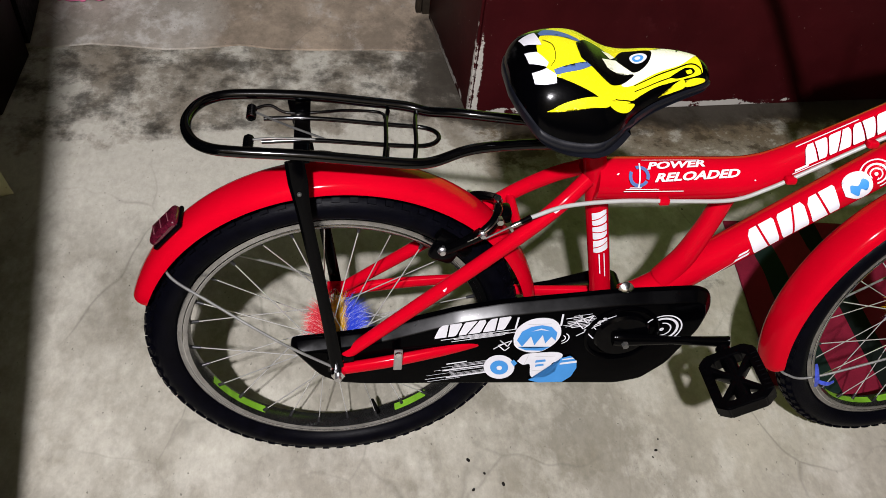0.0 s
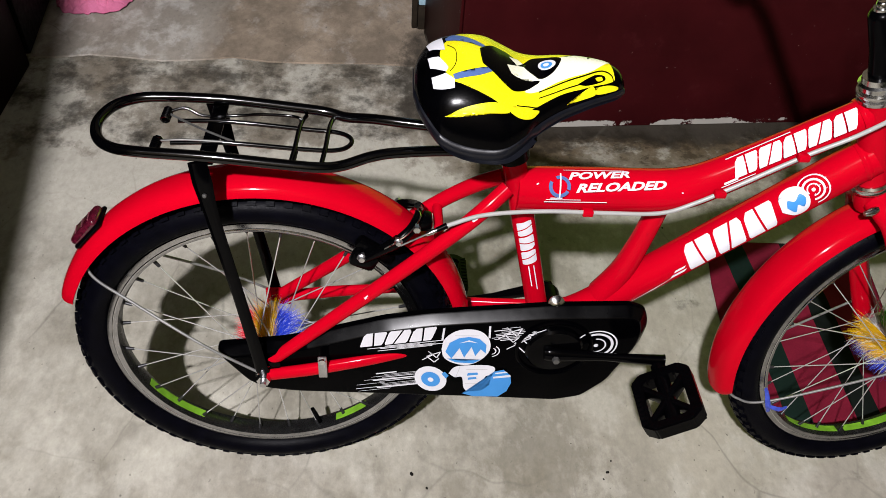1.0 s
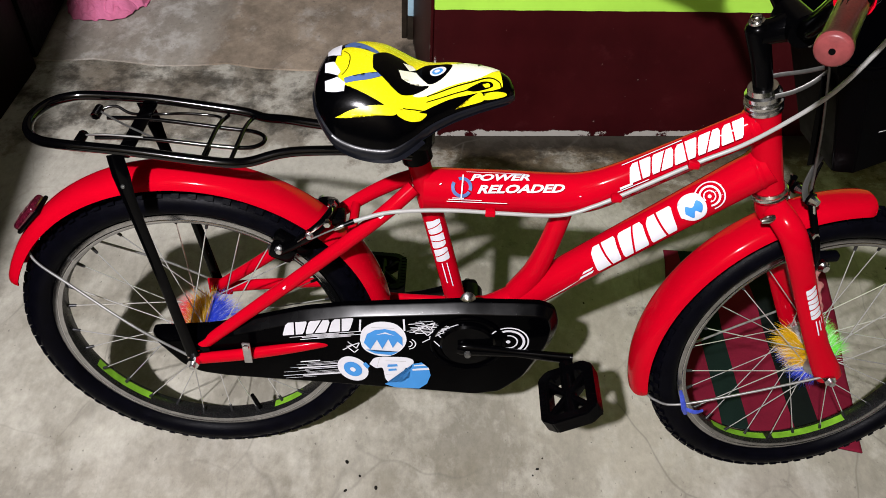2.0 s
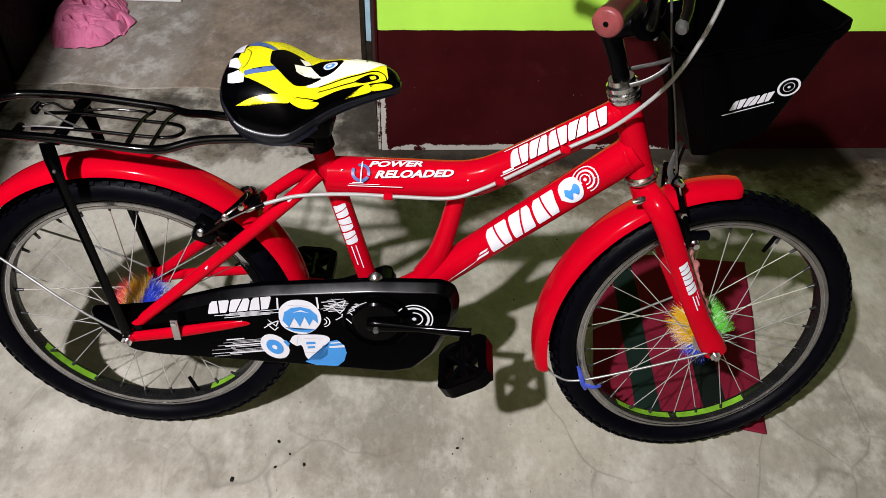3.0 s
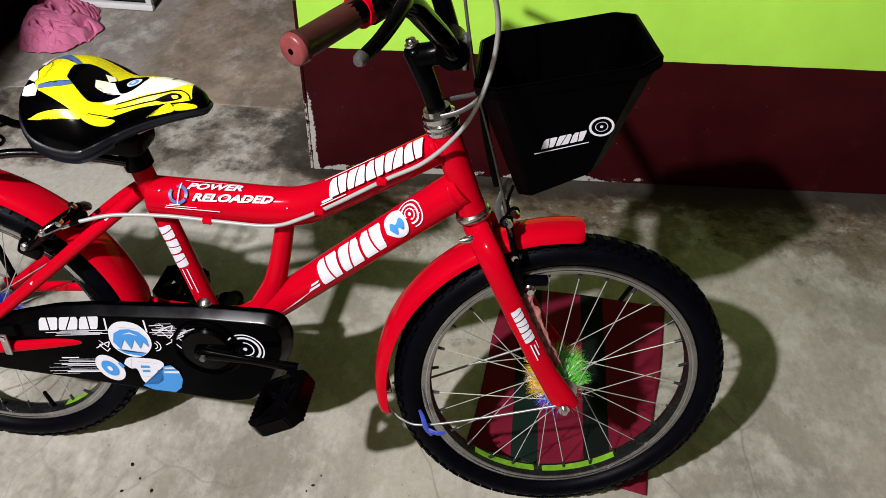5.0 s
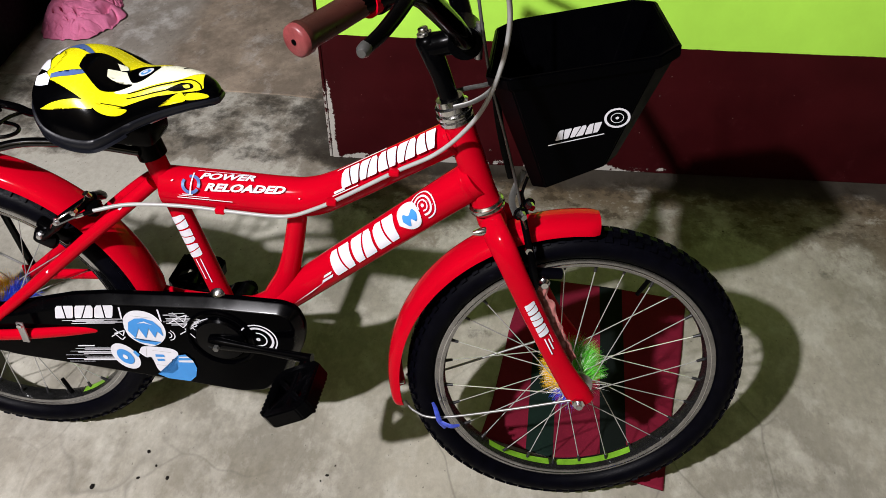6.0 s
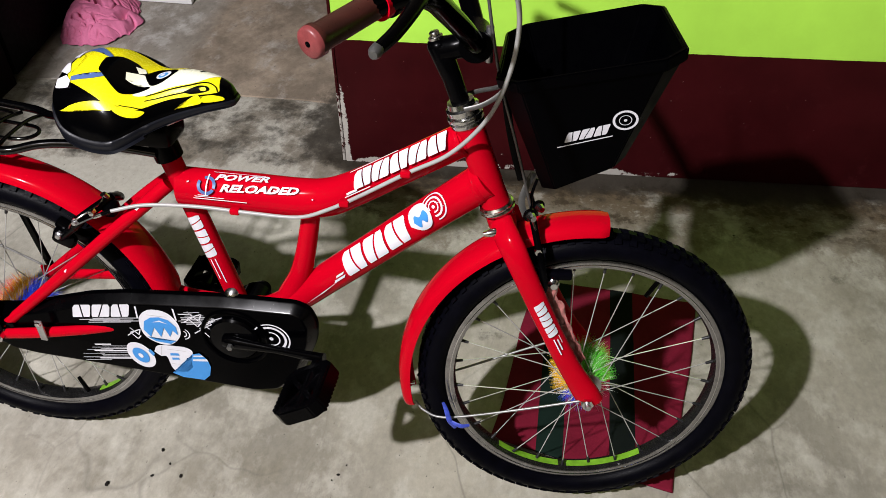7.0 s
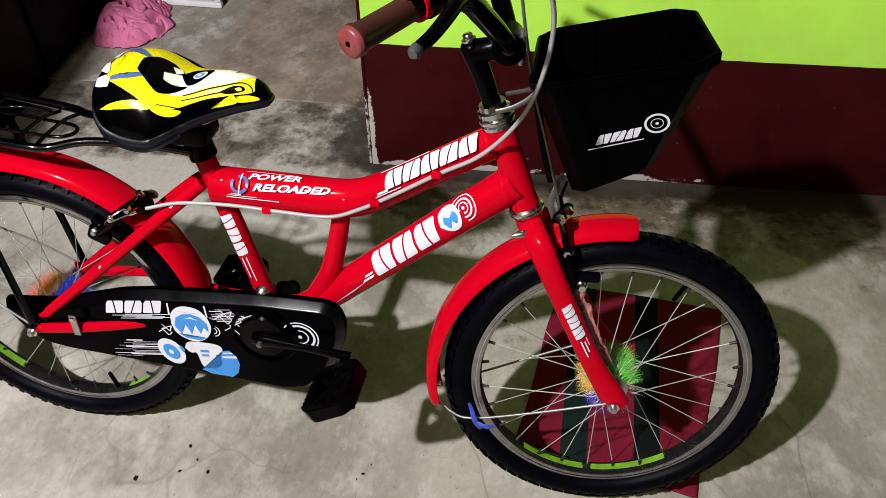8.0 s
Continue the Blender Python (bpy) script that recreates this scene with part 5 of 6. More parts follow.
loop = rail(-1)[::-1] + [(-0.128, -0.045, RZ + 0.003), (-0.145, -0.028, RZ + 0.003), (-0.152, 0, RZ + 0.003), (-0.145, 0.028, RZ + 0.003), (-0.128, 0.045, RZ + 0.003)] + rail(1)
carrier = part("carrier", tube(loop, 0.0058, 14, 6), ENAMEL, bike, "black tubular rear carrier")
cz = RZ - 0.006
part("carrier_clip", tube([(-0.075, -0.020, cz - 0.002), (-0.02, -0.019, cz - 0.001), (0.06, -0.018, cz - 0.008), (0.096, -0.016, cz - 0.010), (0.111, -0.006, cz - 0.010), (0.111, 0.008, cz - 0.010),
                           (0.096, 0.018, cz - 0.010), (0.06, 0.020, cz - 0.008), (-0.02, 0.021, cz - 0.001), (-0.075, 0.022, cz - 0.002)], 0.0026, 10, 6), ENAMEL, carrier, "spring clip wire")
for u in (0.054, 0.086):
    part("cross_wire", tube([(u - 0.004, -0.050, cz - 0.010), (u, -0.02, cz - 0.004), (u + 0.002, 0.02, cz - 0.004), (u + 0.006, 0.050, cz - 0.010)], 0.0026, 10, 4), ENAMEL, carrier)
for s in (-1, 1):
    part("arm_wire", tube([(-0.090, s * 0.034, cz), (-0.070, s * 0.040, cz + 0.003), (-0.05, s * 0.036, cz - 0.004), (-0.01, s * 0.037, cz - 0.003), (0.012, s * 0.043, cz - 0.005), (0.050, s * 0.044, cz - 0.008), (0.056, s * 0.026, cz - 0.006)],
                          0.0018, 8, 5), ENAMEL, carrier)
    coil = [(-0.088 + 0.0045 * math.cos(2 * math.pi * k / 8), s * (0.018 + 0.022 * k / 56), cz + 0.001 + 0.0045 * math.sin(2 * math.pi * k / 8)) for k in range(57)]
    part("spring", tube(coil, 0.0012, 6, 0), ENAMEL, carrier, "coil spring")
part("spring_leg", tube([(-0.086, 0.030, cz + 0.002), (-0.05, 0.004, cz + 0.002), (-0.01, -0.018, cz)], 0.0013, 6, 3), DULL, carrier)
part("spring_leg", tube([(-0.086, -0.022, cz + 0.002), (-0.06, -0.022, cz + 0.004), (-0.02, -0.020, cz + 0.001)], 0.0013, 6, 3), DULL, carrier)
part("cross_plate", done(block((0.017, 0.112, 0.0030), (-0.034, 0, RZ - 0.008), 0.001)), BLACK, carrier)
for s in (-1, 1):
    leg = part("carrier_leg", tube([(-0.041, s * 0.056, RZ - 0.006), (-0.038, s * 0.060, 0.535), (-0.033, s * 0.064, 0.495), (-0.017, s * 0.069, 0.380), (-0.001, s * 0.074, 0.250)], [0.0100, 0.0105, 0.0078, 0.0072, 0.0080], 12, 5, 0.28), BLACK, bike, "flat black steel carrier leg")
    part("leg_bolt", revolve([(0.0, -0.003), (0.0022, -0.002), (0.0026, 0.0), (0.0, 0.0)], 10, False), DULL, leg, m=Matrix.Translation((-0.037, s * 0.0645, 0.524)))

# rear brake: two arms meeting at the bridge, each with a shoe against the rim
for s in (-1, 1):
    lo = 0.0 if s < 0 else 0.024
    arm = part("brake_arm", tube([(0.156, s * 0.044, 0.436 - lo), (0.166, s * 0.047, 0.449 - lo), (0.180, s * 0.038, 0.459 - lo), (0.188, s * 0.018, 0.461 - lo / 2), (0.190, s * 0.003, 0.459)], [0.0060, 0.0072, 0.0068, 0.0064, 0.0062], 14, 5, 0.8), PLASTIC, bike, "black brake arm")
    part("brake_link", tube([(0.166, s * 0.044, 0.447 - lo), (0.146, s * 0.040, 0.428), (0.124, s * 0.032, 0.408)], [0.0075, 0.0062, 0.0070], 12, 4), PLASTIC, arm)
    part("brake_pad", done(block((0.050, 0.014, 0.015), (0, 0, 0), 0.004, Matrix.Translation((0.138, s * 0.024, 0.415)) @ Matrix.Rotation(radians(37), 4, "Y"))), PLASTIC, arm)
    part("shoe_holder", done(block((0.034, 0.016, 0.026), (0, 0, 0), 0.007, Matrix.Translation((0.126, s * 0.030, 0.406)) @ Matrix.Rotation(radians(25), 4, "Y"))), PLASTIC, arm)
    turn = Matrix.Rotation(math.pi, 4, "Z") if s > 0 else ID
    for u, w, v, r in ((0.1235, 0.0365, 0.414, 0.0060), (0.1655, 0.0500, 0.4515 - lo, 0.0050)):
        part("brake_bolt", revolve([(0.0, -0.006), (r * 0.6, -0.006), (r * 0.75, -0.003), (r, -0.002), (r, 0.003), (0.0, 0.003)], 8, False), STEEL, arm, m=Matrix.Translation((u, s * w, v)) @ turn)
part("bridge_bolt", tube([(0.189, -0.006, 0.463), (0.187, -0.008, 0.470)], [0.0056, 0.0045], 8, 0), HEADSET, bike)
part("brake_plate", done(block((0.018, 0.022, 0.018), (0.196, -0.012, 0.450), 0.005)), PLASTIC, bike)
part("brake_spring", tube([(0.150, -0.047, 0.437), (0.162, -0.053, 0.452), (0.178, -0.046, 0.462), (0.190, -0.024, 0.466), (0.184, -0.004, 0.466)], 0.0011, 6, 5), HEADSET, bike, "bent steel brake spring")
part("anchor_nut", revolve([(0.0, -0.004), (0.0042, -0.004), (0.0048, 0.0), (0.0042, 0.004), (0.0, 0.004)], 6, False), HEADSET, bike, m=Matrix.Translation((0.186, -0.040, 0.462)))
part("barrel_adjuster", tube([(0.196, -0.0525, 0.4640), (0.2015, -0.0515, 0.4665), (0.2075, -0.0505, 0.4690)], [0.0024, 0.0034, 0.0026], 10, 0), HEADSET, bike, "small steel cable adjuster")
part("brake_wire", tube([(0.168, -0.056, 0.450), (0.190, -0.053, 0.461), (0.212, -0.050, 0.4712)], 0.0011, 6, 4), DULL, bike)
part("cable_ferrule", tube([(0.207, -0.0505, 0.4690), (0.219, -0.0470, 0.4730)], [0.0030, 0.0036], 10, 0), PLASTIC, bike)

# rear brake cable along the frame
part("brake_cable", tube([(0.217, -0.0475, 0.4725), (0.262, -0.036, 0.4800), (0.33, -0.029, 0.481), (0.40, -0.028, 0.479), (0.465, -0.028, 0.480), (0.505, -0.026, 0.495), (0.545, -0.024, 0.518), (0.61, -0.024, 0.561),
                         (0.655, -0.027, 0.590), (0.690, -0.040, 0.632), (0.714, -0.060, 0.680), (0.730, -0.080, 0.740), (0.734, -0.105, 0.800), (0.722, -0.140, 0.850), (0.690, -0.175, 0.872), (0.645, -0.205, 0.852)], 0.0026, 10, 6), CABLE, bike, "grey brake cable")
for u, v in ((0.381, 0.4785), (0.528, 0.5085), (0.607, 0.5605)):
    clip = part("cable_clip", done(block((0.013, 0.010, 0.008), (u, -0.0265, v), 0.002)), RED, bike)

# fork and headset
head_m = HEAD_UP.to_track_quat("Y", "Z").to_matrix().to_4x4()
part("lower_race", revolve([(0.0, -0.006), (0.0215, -0.006), (0.0228, -0.003), (0.0215, 0.0), (0.0224, 0.003), (0.0205, 0.006), (0.0, 0.006)], 32, False), HEADSET, bike, "steel headset ring", m=Matrix.Translation(HEAD_LOW - HEAD_UP * 0.001) @ head_m)
part("upper_race", revolve([(0.0, 0.0), (0.0190, 0.0), (0.0208, 0.002), (0.0208, 0.006), (0.0180, 0.0075), (0.0180, 0.0090), (0.0212, 0.0100), (0.0216, 0.0120), (0.0212, 0.0140), (0.0176, 0.0150), (0.0176, 0.0165), (0.0196, 0.0175), (0.0200, 0.0230), (0.0170, 0.0250), (0.0160, 0.0310), (0.0, 0.0320)], 40, False), HEADSET, bike, "steel headset rings", m=Matrix.Translation(HEAD_TOP) @ head_m)
crown = HEAD_LOW - HEAD_UP * 0.026
fork = front("fork", tube([HEAD_LOW - HEAD_UP * 0.012, crown, crown - HEAD_UP * 0.012], [0.0180, 0.0185, 0.016], 18, 0), RED, bike, "glossy red fork")
for s in (-1, 1):
    blade = [(0.722, s * 0.008, 0.494), (0.728, s * 0.026, 0.487), (0.738, s * 0.040, 0.472), (0.756, s * 0.047, 0.434), (0.790, s * 0.050, 0.360), (0.822, s * 0.052, 0.296), (0.848, s * 0.054, 0.252), (0.858, s * 0.054, 0.236)]
    part("fork_blade", tube([(u, y - 0.006, v) for u, y, v in blade], [0.0160, 0.0165, 0.0165, 0.0155, 0.0145, 0.0155, 0.0185, 0.0175], 18, 6, 0.66), RED, fork)
    arm = front("brake_arm", tube([(0.770, s * 0.042, 0.400), (0.778, s * 0.046, 0.420), (0.774, s * 0.046, 0.450), (0.766, s * 0.036, 0.482), (0.758, s * 0.022, 0.512)], [0.0075, 0.0065, 0.0050, 0.0045, 0.0045], 12, 5, 0.8), PLASTIC, bike, "black front brake arm")
    part("brake_pad", done(block((0.048, 0.012, 0.012), (0.790, s * 0.030 - 0.006, 0.432), 0.003)), RUBBER, arm)
    part("pad_bolt", revolve([(0.0, -0.012), (0.0045, -0.012), (0.0055, -0.008), (0.0075, -0.006), (0.0075, 0.0), (0.0, 0.0)], 10, False), CHROME, arm, m=Matrix.Translation((0.790, s * 0.040 - 0.004, 0.427)) @ (Matrix.Rotation(math.pi, 4, "Z") if s > 0 else ID))
    part("arm_bolt", revolve([(0.0, -0.010), (0.0040, -0.010), (0.0055, -0.005), (0.0065, 0.0), (0.0, 0.0)], 8, False), HEADSET, arm, m=Matrix.Translation((0.757 + (0.014 if s > 0 else -0.002), s * 0.028, 0.492 if s > 0 else 0.514)) @ Matrix.Rotation(radians(25), 4, "Z"))
    part("arm_washer", revolve([(0.0, -0.0015), (0.0085, -0.0015), (0.0085, 0.0015), (0.0, 0.0015)], 16, False), PLASTIC, arm, m=Matrix.Translation((0.757 + (0.014 if s > 0 else -0.002), s * 0.028 + 0.001, 0.492 if s > 0 else 0.514)) @ Matrix.Rotation(radians(25), 4, "Z"))
    part("arm_nut", revolve([(0.0, -0.004), (0.0046, -0.004), (0.0052, 0.0), (0.0046, 0.004), (0.0, 0.004)], 6, False), HEADSET, arm, m=Matrix.Translation((0.768, s * 0.034 - 0.006, 0.470)))
    part("brake_spring", tube([(0.758, s * 0.030, 0.512), (0.766, s * 0.033, 0.485), (0.772, s * 0.034, 0.455)], 0.0020, 6, 3), HEADSET, arm)
front("crown_bolt", tube([(0.700, -0.030, 0.486), (0.708, -0.030, 0.488), (0.716, -0.028, 0.489)], [0.0030, 0.0052, 0.0052], 10, 0), HEADSET, bike)
front("front_brake_cable", tube([(0.756, -0.020, 0.520), (0.746, -0.026, 0.56), (0.730, -0.034, 0.62), (0.708, -0.040, 0.70), (0.690, -0.036, 0.80), (0.680, -0.03, 0.90)], 0.0018, 8, 6), DULL, bike, "thin front brake cable")

# stem and handlebar
STEM_TOP = Vector((0.639, 0, 0.722))
front("stem", tube([HEAD_TOP + HEAD_UP * 0.020, HEAD_TOP + HEAD_UP * 0.06, STEM_TOP - HEAD_UP * 0.006, STEM_TOP - HEAD_UP * 0.001, STEM_TOP + HEAD_UP * 0.002], [0.0108, 0.0112, 0.0130, 0.0108, 0.0030], 18, 0), PLASTIC, bike, "black quill stem")
front("stem_neck", tube([STEM_TOP - HEAD_UP * 0.012, (0.660, 0, 0.714), (0.680, 0, 0.720)], [0.014, 0.0135, 0.017], 16, 3), PLASTIC, bike)
bolt_at = STEM_TOP + HEAD_UP * 0.001
front("stem_bolt", tube([bolt_at, bolt_at + HEAD_UP * 0.0025, bolt_at + HEAD_UP * 0.0026, bolt_at + HEAD_UP * 0.0075, bolt_at + HEAD_UP * 0.0088], [0.0085, 0.0085, 0.0058, 0.0058, 0.0042], 12, 0), HEADSET, bike, "chrome stem bolt")
front("bar_clamp", rod((0.682, -0.022, 0.722), (0.682, 0.022, 0.722), 0.0185, 18), PLASTIC, bike)
front("clamp_bolt", rod((0.697, -0.012, 0.742), (0.697, -0.012, 0.702), 0.0045), STEEL, bike)
for s in (-1, 1):
    front("handlebar", tube([(0.682, 0, 0.722), (0.682, s * 0.024, 0.726), (0.669, s * 0.066, 0.757), (0.652, s * 0.110, 0.790), (0.638, s * 0.152, 0.817), (0.618, s * 0.190, 0.831), (0.590, s * 0.214, 0.827), (0.556, s * 0.260, 0.818)], 0.0112, 16, 6), BLACK, bike, "black handlebar half")
    a, b = Vector((0.598, s * 0.203, 0.8285)), Vector((0.553, s * 0.2635, 0.8177))
    d = (b - a).normalized()
    grip = front("handle_grip", tube([a, a + d * 0.004, b - d * 0.007, b - d * 0.005, b], [0.0115, 0.0116, 0.0118, 0.0134, 0.0134], 24, 0), GRIP, bike, "brown rubber handle grip")
    part("grip_end", tube([b - d * 0.001, b + d * 0.0035, b + d * 0.0050], [0.0134, 0.0129, 0.0110], 24, 0), GRIPEND, grip, "pinkish grip end")
    part("grip_hole", rod(b + d * 0.0045, b + d * 0.0056, 0.0024, 12), PLASTIC, grip)
    part("grip_collar", tube([a - d * 0.005, a + d * 0.003], 0.0150, 20, 0), RED, grip)
    part("lever_clamp", tube([a - d * 0.024, a - d * 0.008], 0.0165, 20, 0), PLASTIC, grip)
    lever = front("brake_lever", tube([(0.612, s * 0.196, 0.834), (0.634, s * 0.200, 0.840), (0.632, s * 0.228, 0.838), (0.618, s * 0.268, 0.829), (0.606, s * 0.292, 0.824)], [0.0075, 0.0080, 0.0072, 0.0062, 0.0054], 12, 5, 0.8), PLASTIC, bike, "black brake lever")
    part("lever_tip", tube([(0.606, s * 0.290, 0.8245), (0.604, s * 0.296, 0.8230), (0.603, s * 0.300, 0.8225)], [0.0050, 0.0054, 0.0034], 14, 0), DULL, lever, "grey ball tip")


# front basket, open at the top, tapering to the floor
def basket_mesh():
    """In its own frame: x ahead along the rim, y across, z up from the rim."""
    def ring(z, x0, x1, y0, y1, cut):
        # the far side is a little shorter and hangs lower, and the floor rises ahead
        rise = 0.30 if z < -0.1 else 0.0
        pts = [(x0 + cut, y0, z), (x1 - cut, y0, z), (x1, y0 + cut, z), (x1, y1 - cut, z), (x1 - cut, y1, z), (x0 + cut, y1, z), (x0, y1 - cut, z), (x0, y0 + cut, z)]
        return [(x - 0.055 * max(0, y - y0) * (x - x0) / (x1 - x0), y, q + rise * (x - x0) - 0.19 * y) for x, y, q in pts]
    out = [ring(-0.160, 0.010, 0.110, 0.020, 0.150, 0.016), ring(-0.012, -0.010, 0.176, 0.001, 0.190, 0.022), ring(-0.012, -0.013, 0.181, -0.003, 0.194, 0.023), ring(0.002, -0.014, 0.183, -0.004, 0.195, 0.024)]
    inn = [ring(0.003, -0.009, 0.177, 0.001, 0.190, 0.022), ring(-0.012, -0.007, 0.173, 0.004, 0.187, 0.021), ring(-0.157, 0.013, 0.107, 0.023, 0.147, 0.015)]
    verts, faces = [], []
    for r in out + inn:
        verts += r
    for j in range(6):
        for i in range(8):
            k = (i + 1) % 8
            faces.append((j * 8 + i, j * 8 + k, j * 8 + 8 + k, j * 8 + 8 + i))
    faces.append(tuple(range(7, -1, -1)))
    faces.append(tuple(48 + i for i in range(8)))
    me = mesh_of("basket", verts, faces, False)
    bm = bmesh.new()
    bm.from_mesh(me)
    bmesh.ops.bevel(bm, geom=bm.edges[:], offset=0.0016, segments=2, affect="EDGES")
    bm.to_mesh(me)
    bm.free()
    for p in me.polygons:
        p.use_smooth = True
    return sharp(me, 25)


BASKET = plain("basket_plastic", (0.0003, 0.0003, 0.0005), 0.34, vary=0.2, scale=5, bumpy=0.02, spec=0.016)
BASKET_SET = bike.matrix_basis.inverted() @ pose(0.725, -0.019, 0.715, 0, -13, 3.5)
basket = part("basket", basket_mesh(), BASKET, bike, "black plastic basket with white print", m=BASKET_SET)


def on_basket(a, b):
    """On its right side panel; a along, b up."""
    t = (b + 0.160) / 0.148
    return Vector((a, 0.020 + t * (0.001 - 0.020) - 0.0010, b))


for o in sloped(block_mark(0.046, -0.088, 0.046, 0.013, 0.45) + [slab(0.038, 0.098, -0.0930, -0.0917, 0)], 0.10, 0.046):
    part("maker_mark", laid([o], on_basket, 0.5, 0.5), WHITE, basket, "white slanted block mark")
for r0, r1 in ((0.0108, 0.0134), (0.0060, 0.0068), (0.0002, 0.0018)):
    part("ring_print", laid(ring_arc(0.113, -0.068, r0, r1, 0, 360, 28), on_basket, 0.5, 0.5), WHITE, basket)
front("basket_bracket", tube([(0.672, -0.021, 0.648), (0.690, -0.024, 0.655), (0.706, -0.026, 0.666), (0.718, -0.028, 0.680)], 0.0030, 8, 3, 0.4), DULL, bike, "bent metal basket bracket")
front("basket_bracket", tube([(0.676, 0.018, 0.650), (0.690, 0.010, 0.658), (0.706, -0.004, 0.668), (0.720, -0.020, 0.681)], 0.0030, 8, 3, 0.4), DULL, bike, "bent metal basket bracket")
front("basket_stay", tube([(0.757, -0.014, 0.566), (0.748, -0.020, 0.548), (0.744, -0.024, 0.530), (0.750, -0.026, 0.512)], 0.0042, 10, 4, 0.3), DULL, bike, "flat steel basket stay")
front("stay_spring", tube([(0.762, -0.012, 0.556), (0.756, -0.018, 0.535), (0.758, -0.024, 0.508), (0.764, -0.030, 0.486)], 0.0020, 8, 4), PLASTIC, bike)
front("hanger_strap", tube([(0.716, -0.030, 0.676), (0.722, -0.031, 0.640), (0.731, -0.028, 0.600), (0.742, -0.022, 0.560)], 0.0048, 10, 4, 0.25), PLASTIC, bike, "black strap under the basket")

# tied blue tape on the front mudguard stay
tape = front("blue_tie", tube([(hu - 0.178, -0.052, hv - 0.078), (hu - 0.186, -0.056, hv - 0.060), (hu - 0.192, -0.052, hv - 0.040), (hu - 0.196, -0.050, hv - 0.030)], [0.0028, 0.0040, 0.0030, 0.002], 8, 4, 0.5), BLUETAPE, bike, "blue tape tied round the wire")
part("tie_end", tube([(hu - 0.184, -0.056, hv - 0.062), (hu - 0.170, -0.060, hv - 0.066), (hu - 0.158, -0.058, hv - 0.066)], [0.0030, 0.0040, 0.0028], 8, 4, 0.5), BLUETAPE, tape)

# prints on the frame tubes
def tube_print(name, outlines, p, q, r, material, lift=0.0008, turn=0.0, label=""):
    for o in outlines:
        part(name, laid(o if isinstance(o[0], list) else [o], on_tube(p, q, r, lift, turn), 0.010, 0.003), material, bike, label)


TTA, TTB = Vector((0.300, 0, 0.4912)), Vector((0.480, 0, 0.4918))
# lettering that can be read
tube_print("power_word", [sloped(shifted(words("POWER", 0.0165, 0.3, 0.0006), 0.0545, 0.0068, 1.22, 0.74), 0.05, 0.06)], TTA, TTB, 0.0275, WHITE, turn=46, label="white lettering POWER")
tube_print("reloaded_word", [sloped(shifted(words("RELOADED", 0.0165, 0.3, 0.0006), 0.0630, -0.0080, 1.22, 0.78), 0.05, 0.06)], TTA, TTB, 0.0275, WHITE, turn=46, label="white lettering RELOADED")
tube_print("round_print", [ring_arc(0.045, -0.0015, 0.0085, 0.0125, 150, 330), ring_arc(0.045, -0.0015, 0.0085, 0.0125, -20, 110)], TTA, TTB, 0.0275, VIOLET, turn=46, label="violet broken ring")
tube_print("thin_print", [slab(0.0442, 0.0458, -0.014, 0.014, 0.05), slab(0.028, 0.10, -0.0195, -0.0185, 0), slab(0.034, 0.048, -0.0150, -0.0140, 0.9)], TTA, TTB, 0.0275, WHITE, 0.0012, turn=46)
T2A, T2B = Vector((0.500, 0, 0.4925)), Vector((0.676, 0, 0.602))
blocks = [o for k in range(5) for o in split_block(0.053 + 0.0272 * k, 0.0780 + 0.0272 * k, -0.0085, 0.0120, 0.42, k % 2 == 1)] + [slab(0.040, 0.056, -0.0105, -0.0080, 0.3), slab(0.036, 0.075, -0.0125, -0.0115, 0.3), slab(0.052, 0.125, 0.0150, 0.0162, 0.3)]
tube_print("block_print", blocks, T2A, T2B, 0.0225, WHITE, 0.0016, 40, "white row of slanted blocks")
D1, D2 = Vector((0.440, 0, 0.318)), Vector((0.703, 0, 0.548))
tube_print("maker_mark", block_mark(0.111, -0.017, 0.114, 0.033, 0.22) + [slab(0.084, 0.104, -0.0140, -0.0110, 1.5), slab(0.092, 0.106, -0.0090, -0.0065, 1.5), [(0.022, -0.0185), (0.060, -0.0175), (0.090, -0.0140), (0.058, -0.0160)]], D1, D2, 0.0232, WHITE, 0.0010, 30, "white slanted block mark")
tube_print("ring_print", [ring_arc(0.2775, 0.002, 0.0165, 0.0182, -100, 150), ring_arc(0.2775, 0.002, 0.0105, 0.0130, -110, 170), ring_arc(0.2775, 0.002, 0.0060, 0.0074, -110, 200), ellipse(0.2775, 0.002, 0.0022, 0.0022, 10)], D1, D2, 0.0238, WHITE, 0.0010, 32)
tube_print("white_oval", [soft_outline([(0.236, -0.004), (0.240, 0.012), (0.252, 0.018), (0.266, 0.013), (0.270, -0.002), (0.262, -0.015), (0.248, -0.016)])], D1, D2, 0.0238, WHITE, 0.0016, 30, "white oval print")
tube_print("blue_oval", [soft_outline([(0.243, -0.002), (0.247, 0.005), (0.254, 0.001), (0.262, 0.006), (0.266, -0.001), (0.260, -0.009), (0.255, -0.004), (0.249, -0.011)])], D1, D2, 0.0238, BLUE, 0.0022, 30, "blue oval print")
ST1, ST2 = SEAT_TOP, SEAT_LOW
tube_print("maker_mark", [o for k in range(3) for o in split_block(0.1130 + 0.0235 * k, 0.1340 + 0.0235 * k, -0.0090, 0.0090, -0.2, k == 1)] + [slab(0.183, 0.218, -0.003, -0.0018, 0), slab(0.183, 0.225, 0.003, 0.0042, 0)], ST1, ST2, 0.0140, WHITE, 0.0008, 0, "white block mark")
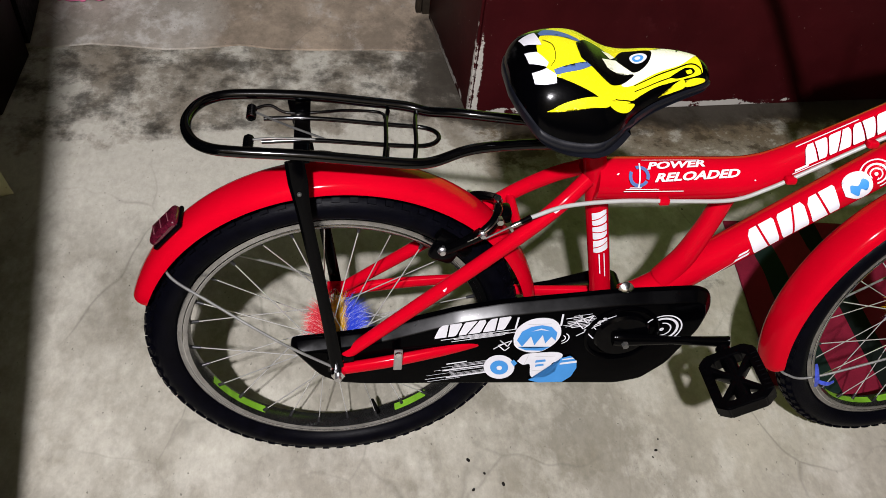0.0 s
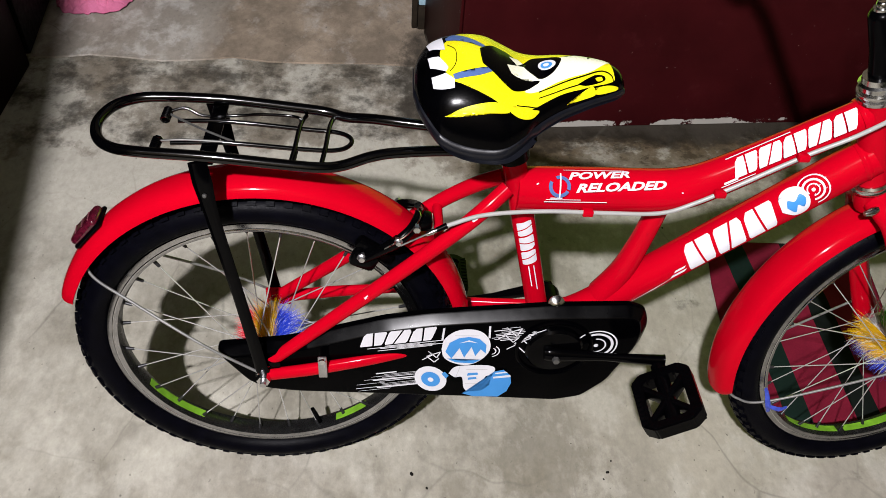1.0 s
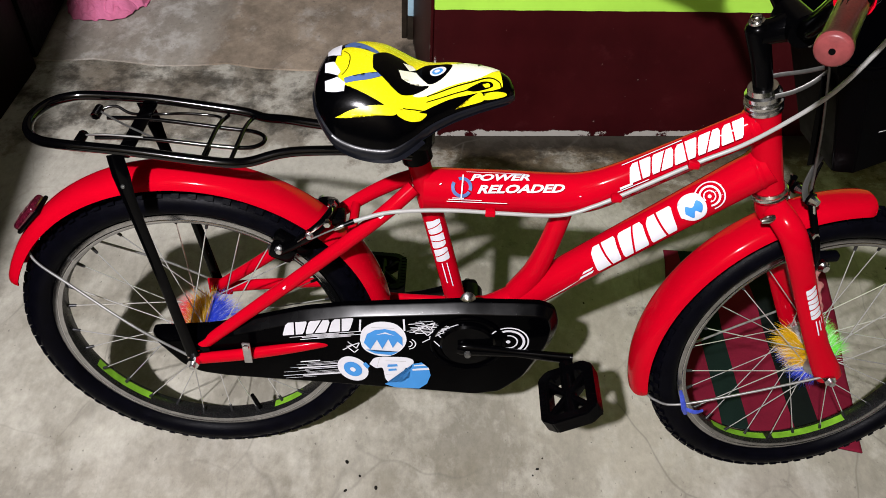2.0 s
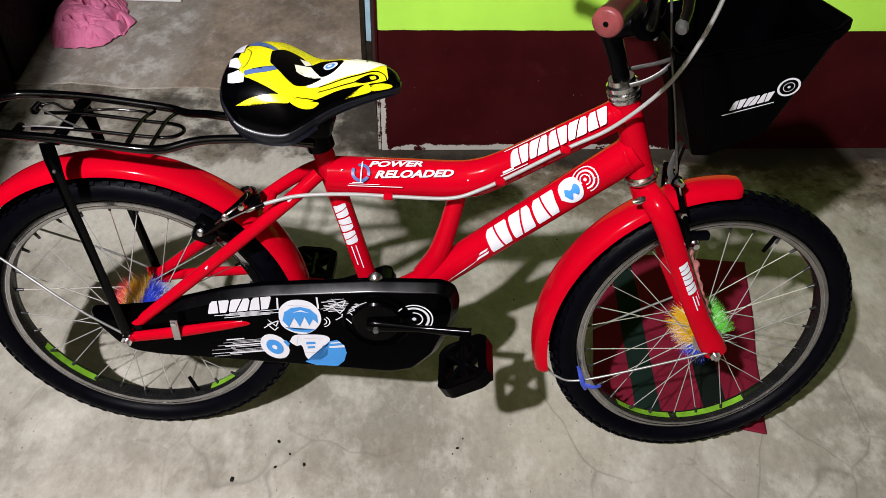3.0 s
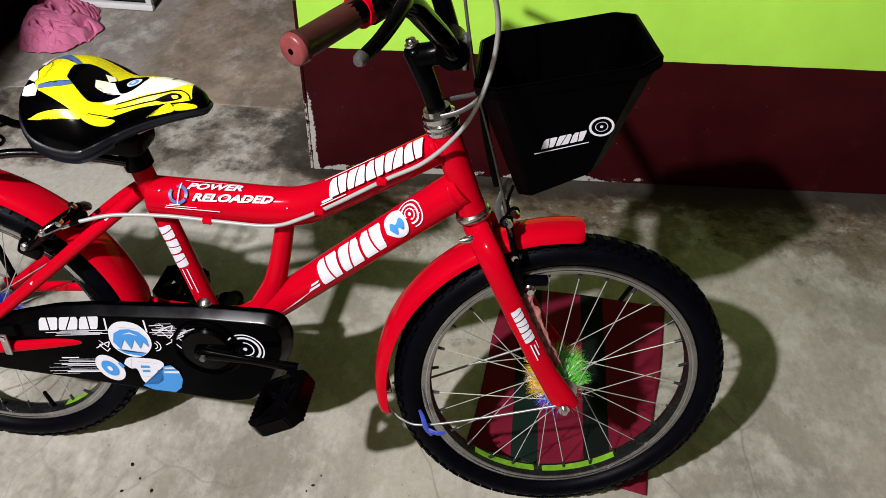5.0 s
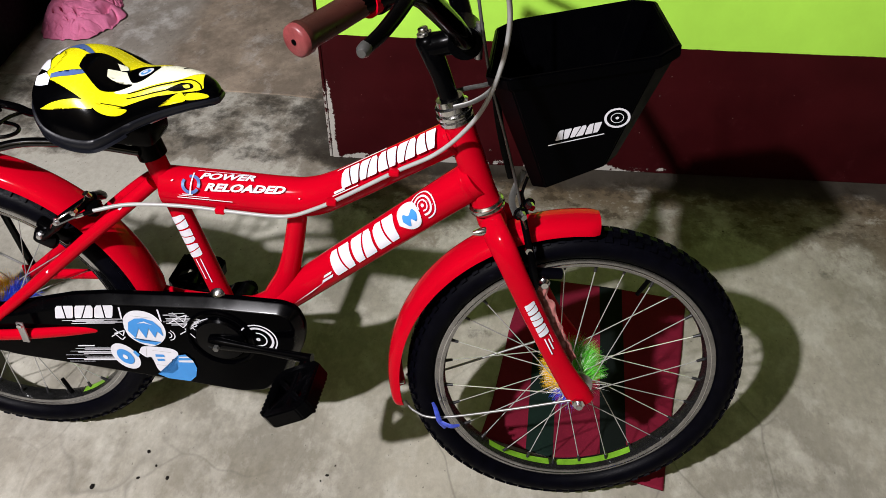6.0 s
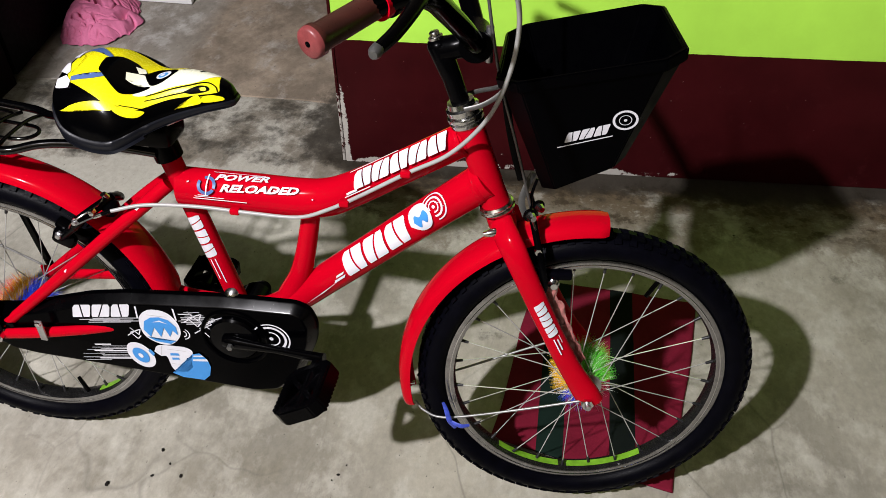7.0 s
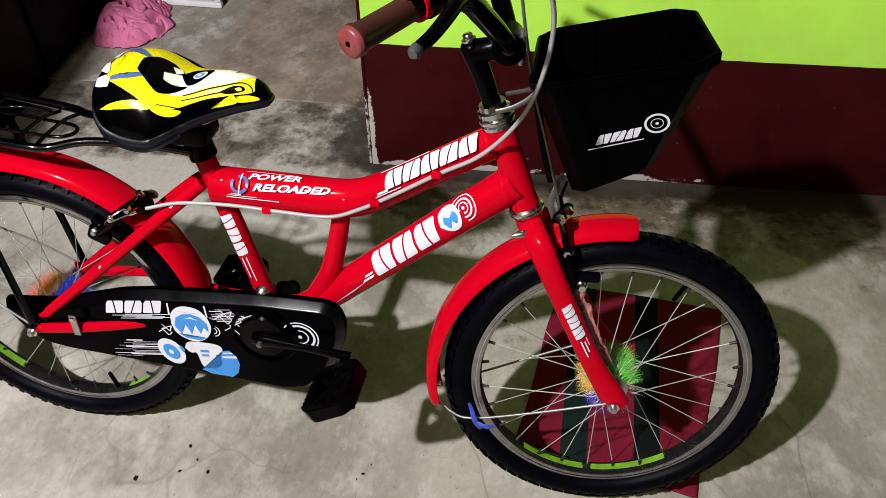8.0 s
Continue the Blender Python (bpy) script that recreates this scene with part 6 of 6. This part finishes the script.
f1, f2 = STEER @ Vector((0.7720, -0.0560, 0.4000)), STEER @ Vector((0.8150, -0.0580, 0.3105))
tube_print("maker_mark", [o for k in range(3) for o in split_block(-0.006 + 0.0190 * k, 0.0110 + 0.0190 * k, -0.0068, 0.0068, -0.2, k == 1)] + [slab(0.053, 0.081, -0.003, -0.0016, 0), slab(0.055, 0.074, 0.001, 0.0026, 0), slab(0.050, 0.064, 0.0050, 0.0060, 0)], f1, f2, 0.0118, WHITE, 0.0012, 22, "white block mark")
# crumpled clear film still stuck behind the fork blade
film = []
for i in range(31):
    t = i / 30
    c = Vector((0.766 + 0.066 * t, -0.040, 0.412 - 0.140 * t))
    for k in range(7):
        s = k / 6
        w = (0.010 + 0.014 * abs(noise.noise((t * 5, 1.3, 0)))) * (1 if t < 0.9 else (1 - t) * 10)
        film.append(c + Vector((0.008 + w * s, 0.006 * noise.noise((t * 13, s * 4, 2)), 0.006 + 0.5 * w * s + 0.006 * noise.noise((t * 17, s * 5, 8)))))
faces = [(i * 7 + k, i * 7 + k + 1, i * 7 + k + 8, i * 7 + k + 7) for i in range(30) for k in range(6)]
film_ob = part("plastic_film", mesh_of("film", film, faces), FILM, fork, "crumpled clear plastic film")
so = film_ob.modifiers.new("solid", "SOLIDIFY")
so.thickness = 0.0006
sa, sb = Vector((0.255, -0.028, 0.473)), Vector((0.10, -0.050, 0.336))
tube_print("thin_print", [slab(0.0, 0.060, -0.0012, 0.0012, 0), slab(0.075, 0.170, -0.0012, 0.0012, 0)], sa, sb, 0.0092, WHITE, 0.0012, 20)
chips = [ellipse(0.268 + 0.0045 * k, 0.003 + 0.006 * math.sin(2.3 * k), 0.0005 + 0.0003 * (k % 3), 0.0004, 8, 40 * k) for k in range(7)]
tube_print("paint_chip", chips, D1, D2, 0.0238, WHITE, 0.0007, 30)
tube_print("paint_chip", [ellipse(0.020, 0.004, 0.0018, 0.0008, 8, 30), ellipse(0.205, 0.010, 0.0022, 0.0007, 8), ellipse(0.186, -0.004, 0.0012, 0.0007, 8)], TTA, TTB, 0.0275, WHITE, 0.0007, 40)
tube_print("thin_print", [slab(0.050, 0.120, 0.0185, 0.0192, 0), slab(0.030, 0.070, -0.0168, -0.0161, -0.4)], TTA, TTB, 0.0275, WHITE, 0.0010, 46)
